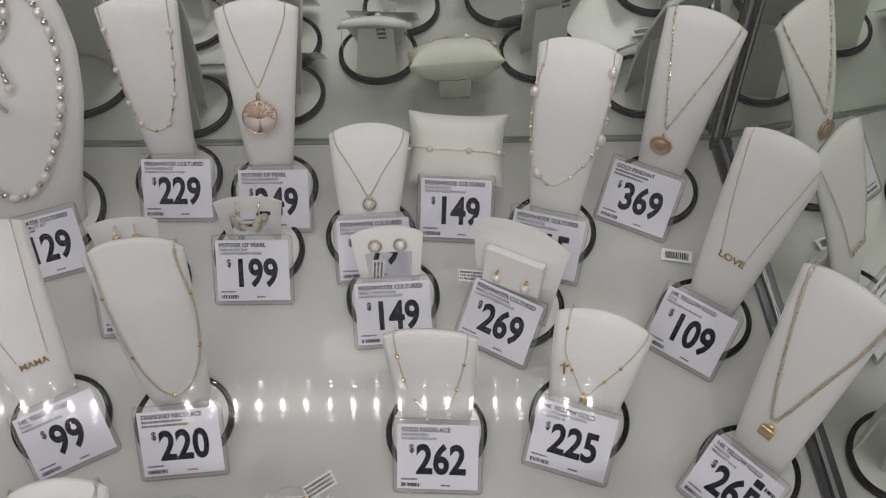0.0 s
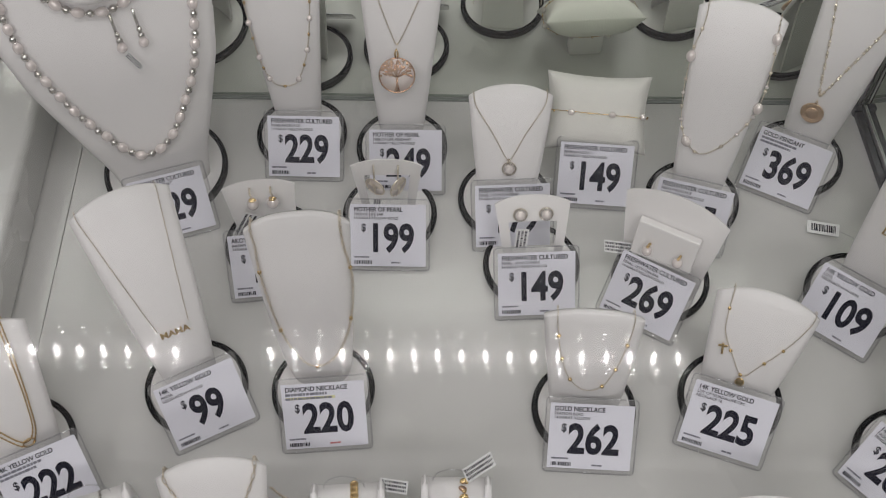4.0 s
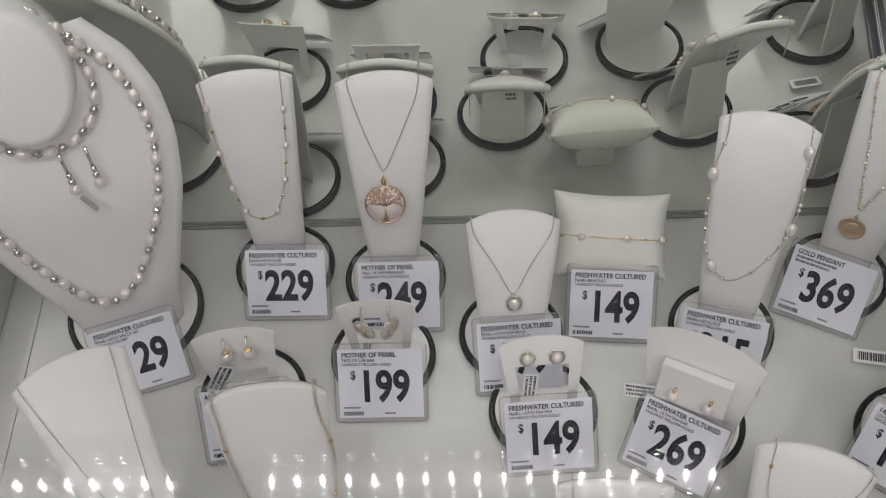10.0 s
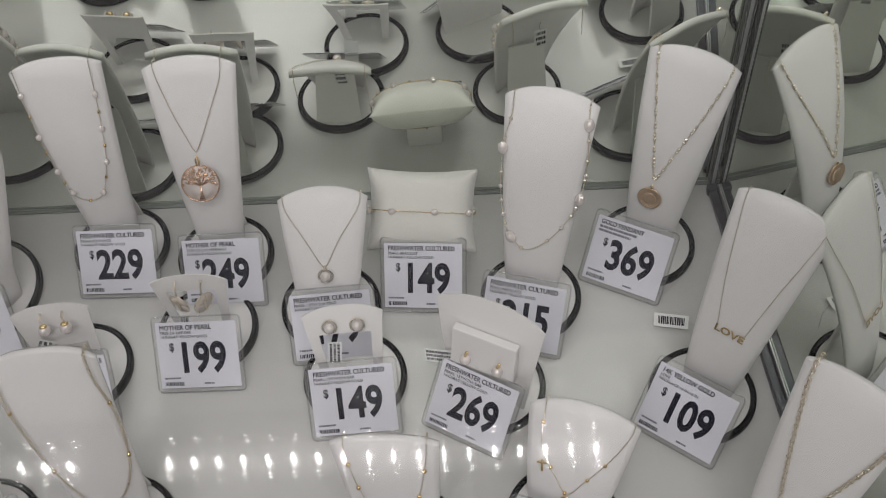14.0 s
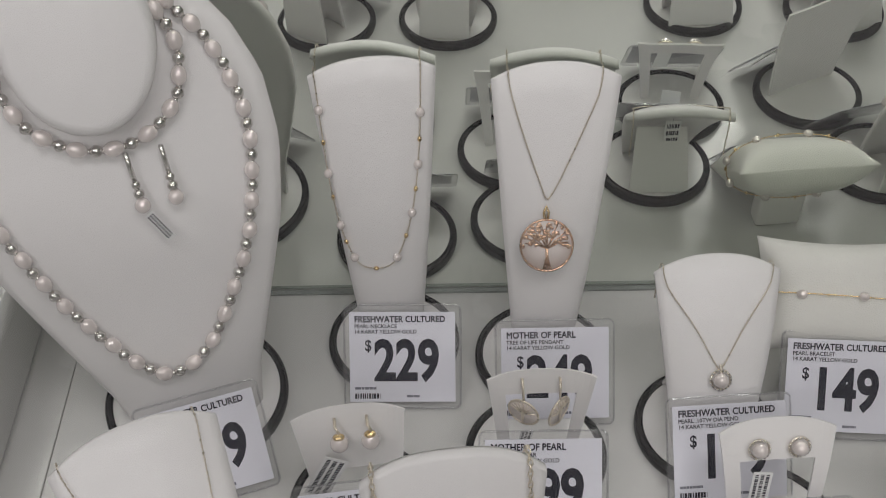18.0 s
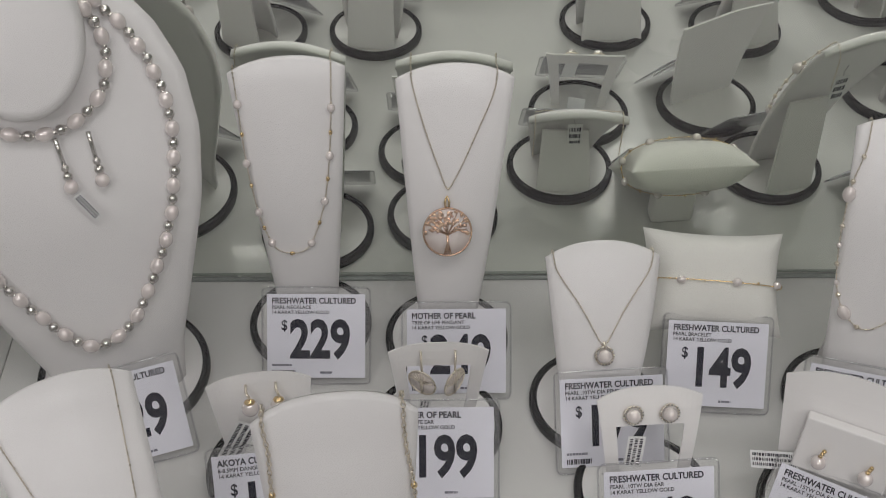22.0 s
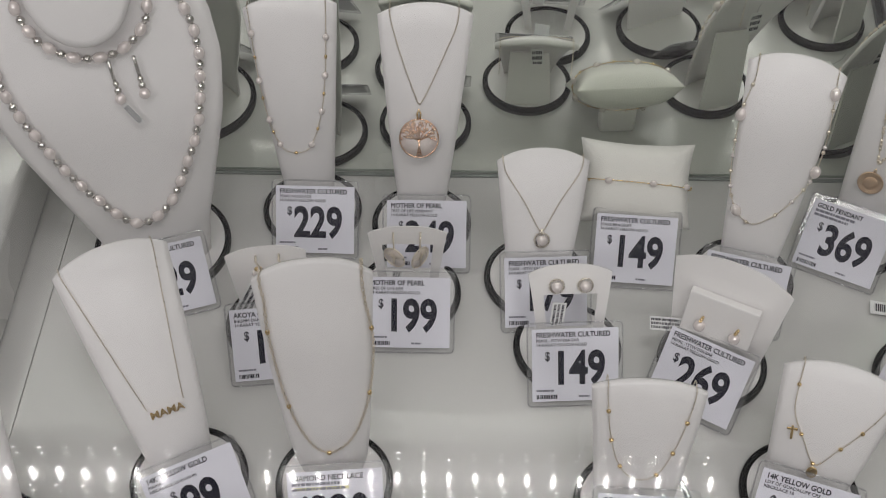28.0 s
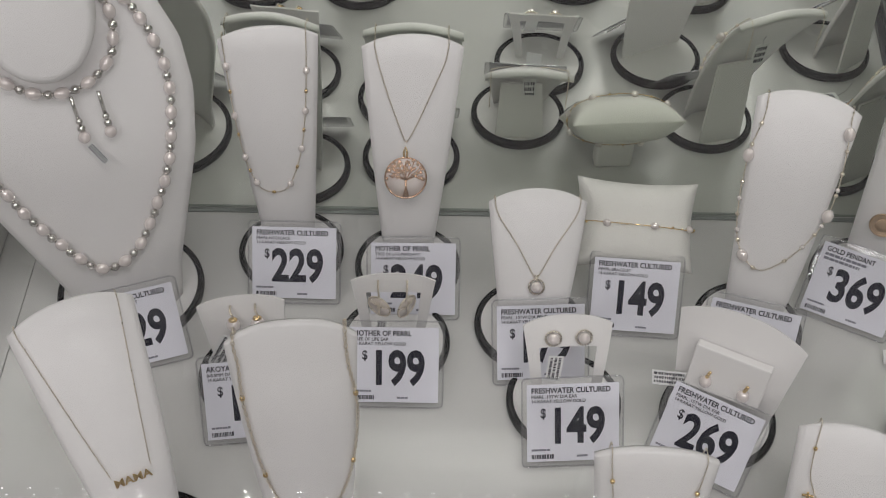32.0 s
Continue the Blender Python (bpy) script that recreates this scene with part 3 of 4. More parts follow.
# text of the tags
FW, GOLD14, G14 = "FRESHWATER CULTURED", "14 KARAT YELLOW GOLD", "14K YELLOW GOLD"
TAG_LIST = (
    (-0.2993, 0.5328, 18.6, "129", (FW, "PEARL NECK BRCLT SET", "STERLING SILVER"), "pearl necklace set"),
    (-0.2147, 0.5840, -0.8, "229", (FW, "PEARL NECKLACE", GOLD14), "pearl station necklace"),
    (-0.1403, 0.5727, 0.2, "249", ("MOTHER OF PEARL", "TREE OF LIFE PENDANT", GOLD14), "tree of life pendant"),
    (-0.1502, 0.5086, 0.0, "199", ("MOTHER OF PEARL", "TREE OF LIFE EAR", GOLD14), "tree of life earrings"),
    (-0.0632, 0.5265, 3.3, "179", (FW, "PEARL .10TW DIA PEND", GOLD14), "pearl halo pendant"),
    (-0.0057, 0.5624, -4.0, "149", (FW, "PEARL BRACELET", GOLD14), "pearl bracelet on the cushion"),
    (0.0558, 0.5289, -15.2, "215", (FW, "PEARL NECKLACE", GOLD14), "large pearl necklace"),
    (0.1257, 0.5714, -25.9, "369", ("GOLD PENDANT", "|", "|"), "medallion necklace"),
    (-0.0478, 0.4718, 3.4, "149", (FW, "PEARL .10TW DIA EAR", GOLD14), "pearl halo ear studs"),
    (0.0182, 0.4657, -29.2, "269", (FW, "PEARL .15TW DIA EAR", GOLD14), "pearl drop earrings"),
    (0.1471, 0.4571, -35.3, "109", (G14, "LOVE", "NECKLACE 16 IN-18 IN"), "word necklace by the side mirror"),
    (-0.2547, 0.3822, 27.7, "99", (G14, "MAMA", "NECKLACE 16 IN-18 IN"), "word necklace with a gold word"),
    (-0.1833, 0.3745, 5.0, "220", ("DIAMOND NECKLACE", "|", "~"), "fine diamond chain necklace"),
    (-0.0184, 0.3623, -2.4, "262", ("GOLD NECKLACE", "STATION BEAD", "14 KARAT YELLOW"), "station bead necklace"),
    (0.0642, 0.3739, -18.5, "225", (G14, "LDY OF GUADALUPE CRS", "NECKLACE 16"), "cross and medal necklace"),
    (0.1570, 0.3438, -45.4, "265", (G14, "PADLOCK", "PENDANT 16-18"), "padlock pendant necklace"),
    (-0.2284, 0.4843, 6.9, "164", ("AKOYA CULTURED PEARLS", "8-8.5MM DANGLE", GOLD14), "pearl dangle earrings"),
)
for x, y, yaw, price, lines, what in TAG_LIST:
    price_tag(x, y, yaw, price, lines, "$" + price + " price tag, " + what,
              extra={"265": "badge", "220": "red"}.get(price, ""))

# ---- necklaces on tapered stands ----
# pearl station necklace
P229 = Panel(0.0570, 0.029, 0.0290, 0.1530, foot=0.0, side=-0.0009)
M229 = at_yaw(-0.2200, 0.6235, 6.0)
stand(-0.2200, 0.6235, 6.0, P229, "tall white tapered necklace stand before the mirror")
way = strand(P229, ((-0.90, 0.97), (-0.93, 0.86), (-0.98, 0.66), (-0.95, 0.50), (-0.84, 0.405), (-0.60, 0.345), (0.0, 0.345), (0.32, 0.40), (0.58, 0.52), (0.70, 0.66), (0.75, 0.82), (0.76, 0.98)))
nk = necklace(M229, way, PALEGOLD, "fine gold necklace with small white pearl stations", 0.0014, 0.00055, 0.00035)
stations(nk, way, (0.17, 0.285, 0.385, 0.46, 0.545, 0.63, 0.72, 0.82), 0.0021, PEARL, "pearl", 1.05)
stations(nk, way, (0.23, 0.335, 0.425, 0.505, 0.59, 0.675, 0.77), 0.0010, GOLD, "gold_bead", 1.4)

# tree of life pendant
P249 = Panel(0.0586, 0.027, 0.0405, 0.1480, foot=-0.002, side=0.0037)
M249 = at_yaw(-0.1445, 0.6120, 1.4)
stand(-0.1445, 0.6120, 1.4, P249, "tall white tapered stand with a tree pendant")
way = strand(P249, ((-0.74, 0.985), (-0.68, 0.92), (-0.50, 0.80), (-0.26, 0.68), (-0.15, 0.632), (-0.08, 0.632), (0.14, 0.70), (0.50, 0.85), (0.66, 0.93), (0.70, 0.985)))
nk = necklace(M249, way, PALEGOLD, "rose gold tree of life necklace on white stand", 0.0013, 0.00058, 0.00035)


def tree_pendant(nk, panel, v):
    q, n = panel.at(-0.12, v, 0.0052)
    m = Matrix.Translation(q) @ Matrix.Rotation(math.atan2(n.z, -n.y) * -1 + radians(72), 4, "X")
    R = 0.0122
    disc = part("pendant_disc", lathe([(0, 0.0), (R - 0.0006, 0.0), (R - 0.0004, 0.0006), (0, 0.0009)], 40), NACRE, nk, "mother-of-pearl disc", m)
    ring = [(R * math.cos(2 * math.pi * k / 40), R * math.sin(2 * math.pi * k / 40), 0.0006) for k in range(40)]
    part("pendant_rim", tube(ring, 0.00055, 6, None, True), ROSE, disc, "rose gold rim")
    rnd = random.Random(5)
    bm = bmesh.new()
    for k in range(5):
        tube([(-0.0018 + 0.0009 * k, -R + 0.0008, 0.0012), (-0.0004 + 0.0002 * k, -0.006, 0.0014), (0.0002 * (k - 2), -0.001, 0.0014)], 0.00035, 5, bm)
    for k in range(13):
        a = radians(8 + 164 * k / 12)
        r1 = R * rnd.uniform(0.72, 0.9)
        mid = (0.45 * r1 * math.cos(a) + rnd.uniform(-0.001, 0.001), 0.40 * r1 * math.sin(a) + 0.0003, 0.0014)
        tube([(0, -0.0015, 0.0013), mid, (r1 * math.cos(a), r1 * math.sin(a), 0.0012)], 0.0003, 5, bm)
    part("pendant_tree", bm, ROSE, disc, "rose gold tree with trunk")
    leaf = ball(0.0012, 0.0008, 0.0004, ROSE, 8, 5)
    for k in range(58):
        a, r = radians(rnd.uniform(-5, 185)), R * rnd.uniform(0.35, 0.93)
        part("leaf", leaf, ROSE, disc, "", pose(r * math.cos(a), r * math.sin(a), 0.0014, 0, 0, rnd.uniform(0, 180)))
    part("bail", tube([(-0.0007, R, 0.0006), (-0.0011, R + 0.0035, 0.001), (0, R + 0.0064, 0.0012), (0.0011, R + 0.0035, 0.001), (0.0007, R, 0.0006)], 0.0006, 6), GOLD, disc, "gold bail")


tree_pendant(nk, P249, 0.49)

# pearl halo pendant on the low stand
P179 = Panel(0.0583, 0.034, 0.0365, 0.0741, crown=0.005, side=0.0023)
M179 = at_yaw(-0.0685, 0.5665, 0.6)
stand(-0.0685, 0.5665, 0.6, P179, "short white necklace stand with a halo pendant")
way = strand(P179, ((-0.88, 0.98), (-0.82, 0.9), (-0.45, 0.72), (-0.06, 0.53), (0.06, 0.53), (0.42, 0.72), (0.80, 0.9), (0.86, 0.98)))
nk = necklace(M179, way, PALEGOLD, "fine chain with a round pearl halo pendant", 0.0013, 0.00058, 0.00035)


def halo(parent, m, r=0.0036):
    p = part("pearl", ball(r, r, r, PEARL), PEARL, parent, "round white pearl", m)
    stone = ball(0.0006, 0.0006, 0.0005, SILVER, 6, 4)
    for k in range(18):
        a = 2 * math.pi * k / 18
        part("stone", stone, SILVER, p, "", pose((r + 0.0011) * math.cos(a), (r + 0.0011) * math.sin(a), -0.0006))
    part("setting", tube([((r + 0.001) * math.cos(2 * math.pi * k / 24), (r + 0.001) * math.sin(2 * math.pi * k / 24), -0.0012) for k in range(24)], 0.0006, 5, None, True), PALEGOLD, p, "pale gold setting")


def face_pose(panel, u, v, lift):
    q, n = panel.at(u, v, lift)
    return Matrix.Translation(q) @ n.to_track_quat("Z", "Y").to_matrix().to_4x4()


halo(nk, face_pose(P179, 0.02, 0.46, 0.003))
part("bail", tube([panel_q for panel_q in (P179.at(0.02, 0.50, 0.003)[0], P179.at(0.0, 0.54, 0.002)[0])], 0.0007), PALEGOLD, nk, "small bail")

# large pearl station necklace
P215 = Panel(0.0580, 0.031, 0.0550, 0.1376, foot=-0.0045, side=0.0005)
M215 = at_yaw(0.0665, 0.5675, -14.9)
stand(0.0665, 0.5675, -14.9, P215, "tall white tapered stand near the corner")
way = strand(P215, ((-0.80, 0.985), (-0.82, 0.92), (-0.97, 0.82), (-1.03, 0.70), (-1.04, 0.58), (-0.96, 0.46), (-0.7, 0.375), (-0.2, 0.335), (0.35, 0.39), (0.78, 0.48), (1.02, 0.58), (1.05, 0.70), (0.98, 0.82), (0.88, 0.92), (0.82, 0.985)))
nk = necklace(M215, way, PALEGOLD, "gold chain necklace with large oval pearls", 0.0016, 0.00058, 0.00035)
stations(nk, way, (0.245, 0.455, 0.685, 0.845), 0.0033, PEARL, "pearl", 1.25)
stations(nk, way, (0.17, 0.215, 0.30, 0.36, 0.42, 0.49, 0.56, 0.63, 0.72, 0.77, 0.81), 0.0013, PALEGOLD, "gold_bead", 1.0)
stations(nk, way, (0.33, 0.40, 0.60, 0.655, 0.74), 0.0014, PEARL, "seed_pearl", 1.0)

# medallion on a beaded chain
P369 = Panel(0.0579, 0.030, 0.0442, 0.1405, foot=-0.001, side=0.0028)
M369 = at_yaw(0.1475, 0.6065, -26.3)
stand(0.1475, 0.6065, -26.3, P369, "tall white tapered stand beside the corner post")
way = strand(P369, ((-0.78, 0.985), (-0.74, 0.92), (-0.52, 0.72), (-0.32, 0.53), (-0.18, 0.425), (-0.10, 0.43), (0.22, 0.57), (0.62, 0.78), (0.80, 0.93), (0.84, 0.985)))
nk = necklace(M369, way, PALEGOLD, "beaded chain necklace with a gold medallion", 0.0016, 0.0005, 0.0003)
stations(nk, way, [0.13 + 0.0165 * k for k in range(46)], 0.0011, PALEGOLD, "small_bead", 1.0)
q = face_pose(P369, -0.16, 0.325, 0.0018)
med = part("medallion", lathe([(0, 0), (0.0078, 0), (0.0082, 0.0006), (0.0078, 0.0013), (0.0072, 0.0010), (0, 0.0010)], 36), COIN, nk, "round worn gold medallion", q)
part("relief", lathe([(0, 0.0008), (0.0050, 0.0008), (0.0042, 0.0013), (0.0020, 0.0014), (0, 0.0015)], 9), COIN, med, "worn raised relief")
part("bail", tube([(0, 0.0076, 0.0006), (0.0008, 0.0095, 0.0012), (0, 0.0112, 0.001), (-0.0008, 0.0095, 0.0012), (0, 0.0076, 0.0006)], 0.0004), GOLD, med, "")

# word necklaces


def word(nk, panel, text, u, v, size, mat, turn, label):
    me = letters(text, size, 1.05, 0.03)
    w = max(p.co.x for p in me.vertices)
    if not me.materials:
        me.materials.append(mat)
    return part("word", me, mat, nk, label, face_pose(panel, u, v, 0.0018) @ pose(0, 0, 0, 0, 0, turn) @ pose(-w / 2, -size * 0.3, 0))


P109 = Panel(0.0583, 0.031, 0.0448, 0.1487, foot=0.0005, side=0.0062)
M109 = at_yaw(0.1700, 0.4895, -35.8)
stand(0.1700, 0.4895, -35.8, P109, "tall white tapered stand beside the side mirror")
way = strand(P109, ((-0.80, 0.99), (-0.77, 0.92), (-0.60, 0.68), (-0.36, 0.455), (-0.32, 0.44)), tails=False)
nk = necklace(M109, over_back(P109, -0.80) + way, PALEGOLD, "fine gold necklace with the word LOVE", 0.0012, 0.0005, 0.0003)
way = strand(P109, ((0.44, 0.44), (0.46, 0.46), (0.64, 0.68), (0.82, 0.90), (0.86, 0.99)), tails=False)
part("chain", links(way + over_back(P109, 0.86)[::-1], 0.0012, 0.0005, 0.0003), PALEGOLD, nk, smooth=False)
word(nk, P109, "LOVE", 0.05, 0.43, 0.0075, GOLD, -3, "gold letters")

P99 = Panel(0.0620, 0.031, 0.0700, 0.1230, foot=0.0005, side=-0.0012)
M99 = at_yaw(-0.2725, 0.4150, 26.0)
stand(-0.2725, 0.4150, 26.0, P99, "tall white tapered stand with a gold word")
way = strand(P99, ((-0.86, 0.985), (-0.80, 0.90), (-0.60, 0.64), (-0.42, 0.44), (-0.40, 0.415)), tails=False)
nk = necklace(M99, over_back(P99, -0.86) + way, PALEGOLD, "fine gold necklace with the word MAMA", 0.0012, 0.0005, 0.0003)
way = strand(P99, ((0.52, 0.415), (0.52, 0.45), (0.62, 0.68), (0.72, 0.90), (0.76, 0.985)), tails=False)
part("chain", links(way + over_back(P99, 0.76)[::-1], 0.0012, 0.0005, 0.0003), PALEGOLD, nk, smooth=False)
word(nk, P99, "MAMA", 0.06, 0.39, 0.0062, GOLD, 0, "gold letters")

# diamond station chain
P220 = Panel(0.0585, 0.034, 0.0225, 0.1615, power=0.55, crown=0.008, bulge=0.006, foot=0.007, curl=0.008, side=0.0008)
M220 = at_yaw(-0.1890, 0.4140, 6.0)
stand(-0.1890, 0.4140, 6.0, P220, "tall white rounded necklace stand")
way = strand(P220, ((-0.86, 0.975), (-0.84, 0.92), (-0.88, 0.80), (-0.86, 0.62), (-0.80, 0.45), (-0.62, 0.30), (-0.3, 0.20), (0.1, 0.185), (0.55, 0.24), (0.88, 0.38), (1.0, 0.56), (1.0, 0.74), (0.86, 0.90), (0.82, 0.975)))
nk = necklace(M220, way, PALEGOLD, "pale gold link chain with small diamond stations", 0.0022, oval=(0.0015, 0.0008, 0.00028))
stations(nk, way, (0.20, 0.36, 0.50, 0.66, 0.80), 0.0013, GOLD, "station", 1.2)

# station bead necklace
P262 = Panel(0.0590, 0.044, 0.0130, 0.0980, curl=0.003, crown=0.008, foot=0.0005, side=-0.0030)
M262 = at_yaw(-0.0190, 0.4030, -3.0)
stand(-0.0190, 0.4030, -3.0, P262, "short white necklace stand on the deck")
way = strand(P262, ((-0.74, 0.975), (-0.72, 0.86), (-0.66, 0.66), (-0.50, 0.46), (-0.2, 0.345), (0.15, 0.335), (0.42, 0.41), (0.62, 0.60), (0.74, 0.83), (0.78, 0.975)))
nk = necklace(M262, way, PALEGOLD, "gold necklace with small station beads", 0.0011, 0.0005, 0.0003)
stations(nk, way, (0.235, 0.335, 0.435, 0.56, 0.65, 0.755), 0.0013, GOLD, "gold_bead", 1.0)

# cross and medal
P225 = Panel(0.0635, 0.042, 0.0310, 0.0745, curl=0.003, crown=0.008, foot=0, side=0.0022)
M225 = at_yaw(0.0765, 0.4115, -18.5)
stand(0.0765, 0.4115, -18.5, P225, "short white stand with cross necklace")
way = strand(P225, ((-0.70, 0.975), (-0.70, 0.80), (-0.64, 0.68), (-0.36, 0.52), (0.0, 0.365), (0.3, 0.50), (0.66, 0.71), (0.86, 0.90), (0.90, 0.975)))
nk = necklace(M225, way, PALEGOLD, "gold necklace with cross and oval medal", 0.0011, 0.0005, 0.0003)
stations(nk, way, (0.24, 0.40, 0.50, 0.60, 0.68), 0.0012, GOLD, "gold_bead", 1.0)
q = face_pose(P225, -0.63, 0.57, 0.0016) @ pose(0, 0, 0, 0, 0, 8)
bm = box(0.0014, 0.0085, 0.0009, 0.0003, (0, -0.001, 0))
box(0.0058, 0.0014, 0.0009, 0.0003, (0, 0.0012, 0.0), bm=bm)
part("cross", bm, GOLD, nk, "small gold cross", q)
q = face_pose(P225, 0.0, 0.305, 0.0020)
part("medal", ball(0.0030, 0.0040, 0.0009, GOLD), GOLD, nk, "small oval gold medal", q)

# padlock pendant
P265 = Panel(0.058, 0.034, 0.040, 0.168, foot=0.002)
M265 = at_yaw(0.1835, 0.3720, -41.0)
stand(0.1835, 0.3720, -41.0, P265, "tall white stand with a padlock pendant by the side mirror")
way = strand(P265, ((-0.80, 0.985), (-0.76, 0.90), (-0.5, 0.63), (-0.20, 0.41), (-0.05, 0.365), (0.10, 0.39), (0.50, 0.60), (0.82, 0.80), (0.95, 0.95)))
nk = necklace(M265, way, PALEGOLD, "gold chain necklace with a square padlock", 0.0025, oval=(0.0018, 0.0011, 0.00042))
q = face_pose(P265, -0.05, 0.30, 0.0012) @ pose(0, 0, 0, 0, 0, -8)
lock = part("padlock", box(0.0098, 0.0085, 0.0024, 0.0007, (0, 0, 0)), GOLD, nk, "square gold padlock", q)
part("shackle", tube([(0.0028 * math.cos(radians(a)), 0.0042 + 0.0036 * math.sin(radians(a)), 0.0012) for a in range(0, 181, 15)], 0.0007), GOLD, lock)

# ---- earring cards ----


class EarCard(Panel):
    """Fan-shaped earring card with an open window."""

    def card(self, hole=None, thick=0.0011, nu=20, nv=16):
        bm = bmesh.new()
        grid = [[bm.verts.new(self.at(-1 + 2 * i / nu, j / nv)[0]) for i in range(nu + 1)] for j in range(nv + 1)]
        for j in range(nv):
            for i in range(nu):
                u, v = -1 + 2 * (i + 0.5) / nu, (j + 0.5) / nv
                if hole and abs(u) < hole[0] and v < hole[1]:
                    continue
                bm.faces.new((grid[j][i], grid[j][i + 1], grid[j + 1][i + 1], grid[j + 1][i]))
        for v in [v for v in bm.verts if not v.link_faces]:
            bm.verts.remove(v)
        bmesh.ops.recalc_face_normals(bm, faces=bm.faces)
        bmesh.ops.solidify(bm, geom=bm.faces[:], thickness=thick)
        return bm


def earring_stand(x, y, yaw, card, label, hole):
    st = thing("earring_stand", at_yaw(x, y, yaw), label, "display stand", "display stands of the case")
    base_disc(st)
    part("card", card.card(hole), CARD, st, "white fan-shaped earring card", smooth=False)
    return st


E149 = EarCard(0.0502, 0.036, 0.0135, 0.0609, foot=-0.006, crown=0.003, bulge=0.001, power=1, side=-0.0014)
M149 = at_yaw(-0.0505, 0.5110, 3.4)
earring_stand(-0.0505, 0.5110, 3.4, E149, "white card frame with pearl halo ear studs", (0.68, 0.74))
studs = thing("earrings", M149, "pair of pearl halo ear studs", "earrings", "earrings on cards")
for u in (-0.36, 0.36):
    halo(studs, face_pose(E149, u, 0.84, 0.003), 0.0034)
swing_tag(M149 @ face_pose(E149, -0.36, 0.55, 0.002) @ pose(0, 0, 0, 0, 0, 84), 0.017, 0.0085, "small printed string tag under an ear stud")
swing_tag(M149 @ pose(-0.006, 0.033, 0.03, 105, 0, 10), 0.011, 0.018, "barcode tag behind the ear stud card")

E199 = EarCard(0.0482, 0.034, -0.0010, 0.0633, foot=-0.004, crown=0.003, bulge=0.001, power=1)
M199 = at_yaw(-0.1510, 0.5520, 1.0)
earring_stand(-0.1510, 0.5520, 1.0, E199, "white card frame with tree earrings", (0.66, 0.80))
hoops = thing("earrings", M199, "pair of round openwork tree of life earrings", "earrings", "earrings on cards")
for u in (-0.36, 0.34):
    m = face_pose(E199, u, 0.70, 0.004) @ pose(0, 0, 0, 0, 48 if u > 0 else -30, 0)
    R = 0.0072
    d = part("disc", lathe([(0, 0), (R - 0.0004, 0), (R - 0.0004, 0.0005), (0, 0.0006)], 28), NACRE, hoops, "mother-of-pearl disc", m)
    part("ring", tube([(R * math.cos(2 * math.pi * k / 28), R * math.sin(2 * math.pi * k / 28), 0.0003) for k in range(28)], 0.0006, 6, None, True), PALEGOLD, d)
    bm = bmesh.new()
    for k in range(9):
        a = radians(20 + 140 * k / 8)
        tube([(0, -R, 0.0009), (0.1 * R * math.cos(a), 0, 0.001), (0.9 * R * math.cos(a), 0.9 * R * math.sin(a), 0.0009)], 0.0003, 5, bm)
    part("tree", bm, PALEGOLD, d)
    part("hook", tube([E199.at(u, 0.95, 0.0005)[0], E199.at(u, 0.92, 0.004)[0], E199.at(u, 0.82, 0.0045)[0]], 0.0006), PALEGOLD, hoops, "bent wire hook")
swing_tag(M199 @ face_pose(E199, -0.40, 0.42, 0.0085) @ pose(0, 0, 0, 0, 0, 80), 0.020, 0.0055, "narrow printed string tag on an earring")

E164 = EarCard(0.0484, 0.036, 0.0047, 0.0668, foot=-0.004, crown=0.003, bulge=0.001, power=1, side=-0.0019)
M164 = at_yaw(-0.2325, 0.5260, 7.0)
earring_stand(-0.2325, 0.5260, 7.0, E164, "white card frame with pearl dangle earrings", (0.70, 0.52))
drops = thing("earrings", M164, "pair of gold and pearl dangle earrings", "earrings", "earrings on cards")
for u in (-0.22, 0.36):
    m = face_pose(E164, u, 0.80, 0.0045)
    p = part("pearl", ball(0.0041, 0.0041, 0.0041, PEARL), PEARL, drops, "round pearl", m)
    part("cap", ball(0.0026, 0.0014, 0.0022, GOLD, 10, 6), GOLD, p, "gold cap", pose(0, 0.0036, 0))
    part("hook", tube([E164.at(u - 0.03, 0.93, 0.0005)[0], E164.at(u - 0.03, 0.92, 0.005)[0], E164.at(u + 0.02, 0.89, 0.006)[0], E164.at(u, 0.85, 0.005)[0]], 0.0007), PALEGOLD, drops, "gold leverback hook")
swing_tag(M164 @ face_pose(E164, -0.62, 0.50, 0.004) @ pose(0, 0, 0, 0, 0, 62), 0.024, 0.011, "white printed string tag on a dangle earring")

E269 = EarCard(0.0701, 0.050, 0.0065, 0.0788, foot=-0.008, crown=0.007, bulge=0.001, power=1, side=-0.0030)
M269 = at_yaw(0.0385, 0.5010, -26.0)
st = earring_stand(0.0385, 0.5010, -26.0, E269, "large white fan card with raised block and drop earrings", None)
part("raised_block", box(0.042, 0.030, 0.006, 0.0008), CARD, st, "raised rectangular block", face_pose(E269, -0.02, 0.60, 0.0005), smooth=False)
drops = thing("earrings", M269, "pair of pearl drop earrings with gold tops", "earrings", "earrings on cards")
for u in (-0.36, 0.34):
    m = face_pose(E269, u, 0.53, 0.0088)
    p = part("pearl", ball(0.0036, 0.0036, 0.0036, PEARL), PEARL, drops, "round pearl", m)
    for k in range(3):
        part("gold_top", ball(0.0011, 0.0011, 0.0010, GOLD, 8, 6), GOLD, p, "", pose(0.0004 * k, 0.0040 + 0.0017 * k, 0.0004))
swing_tag(M269 @ face_pose(E269, -1.02, 0.40, 0.006) @ pose(0, 0, 0, -25, 0, 22), 0.022, 0.0085, "white printed string tag on a drop earring")

# ---- cushion with pearl bracelet ----


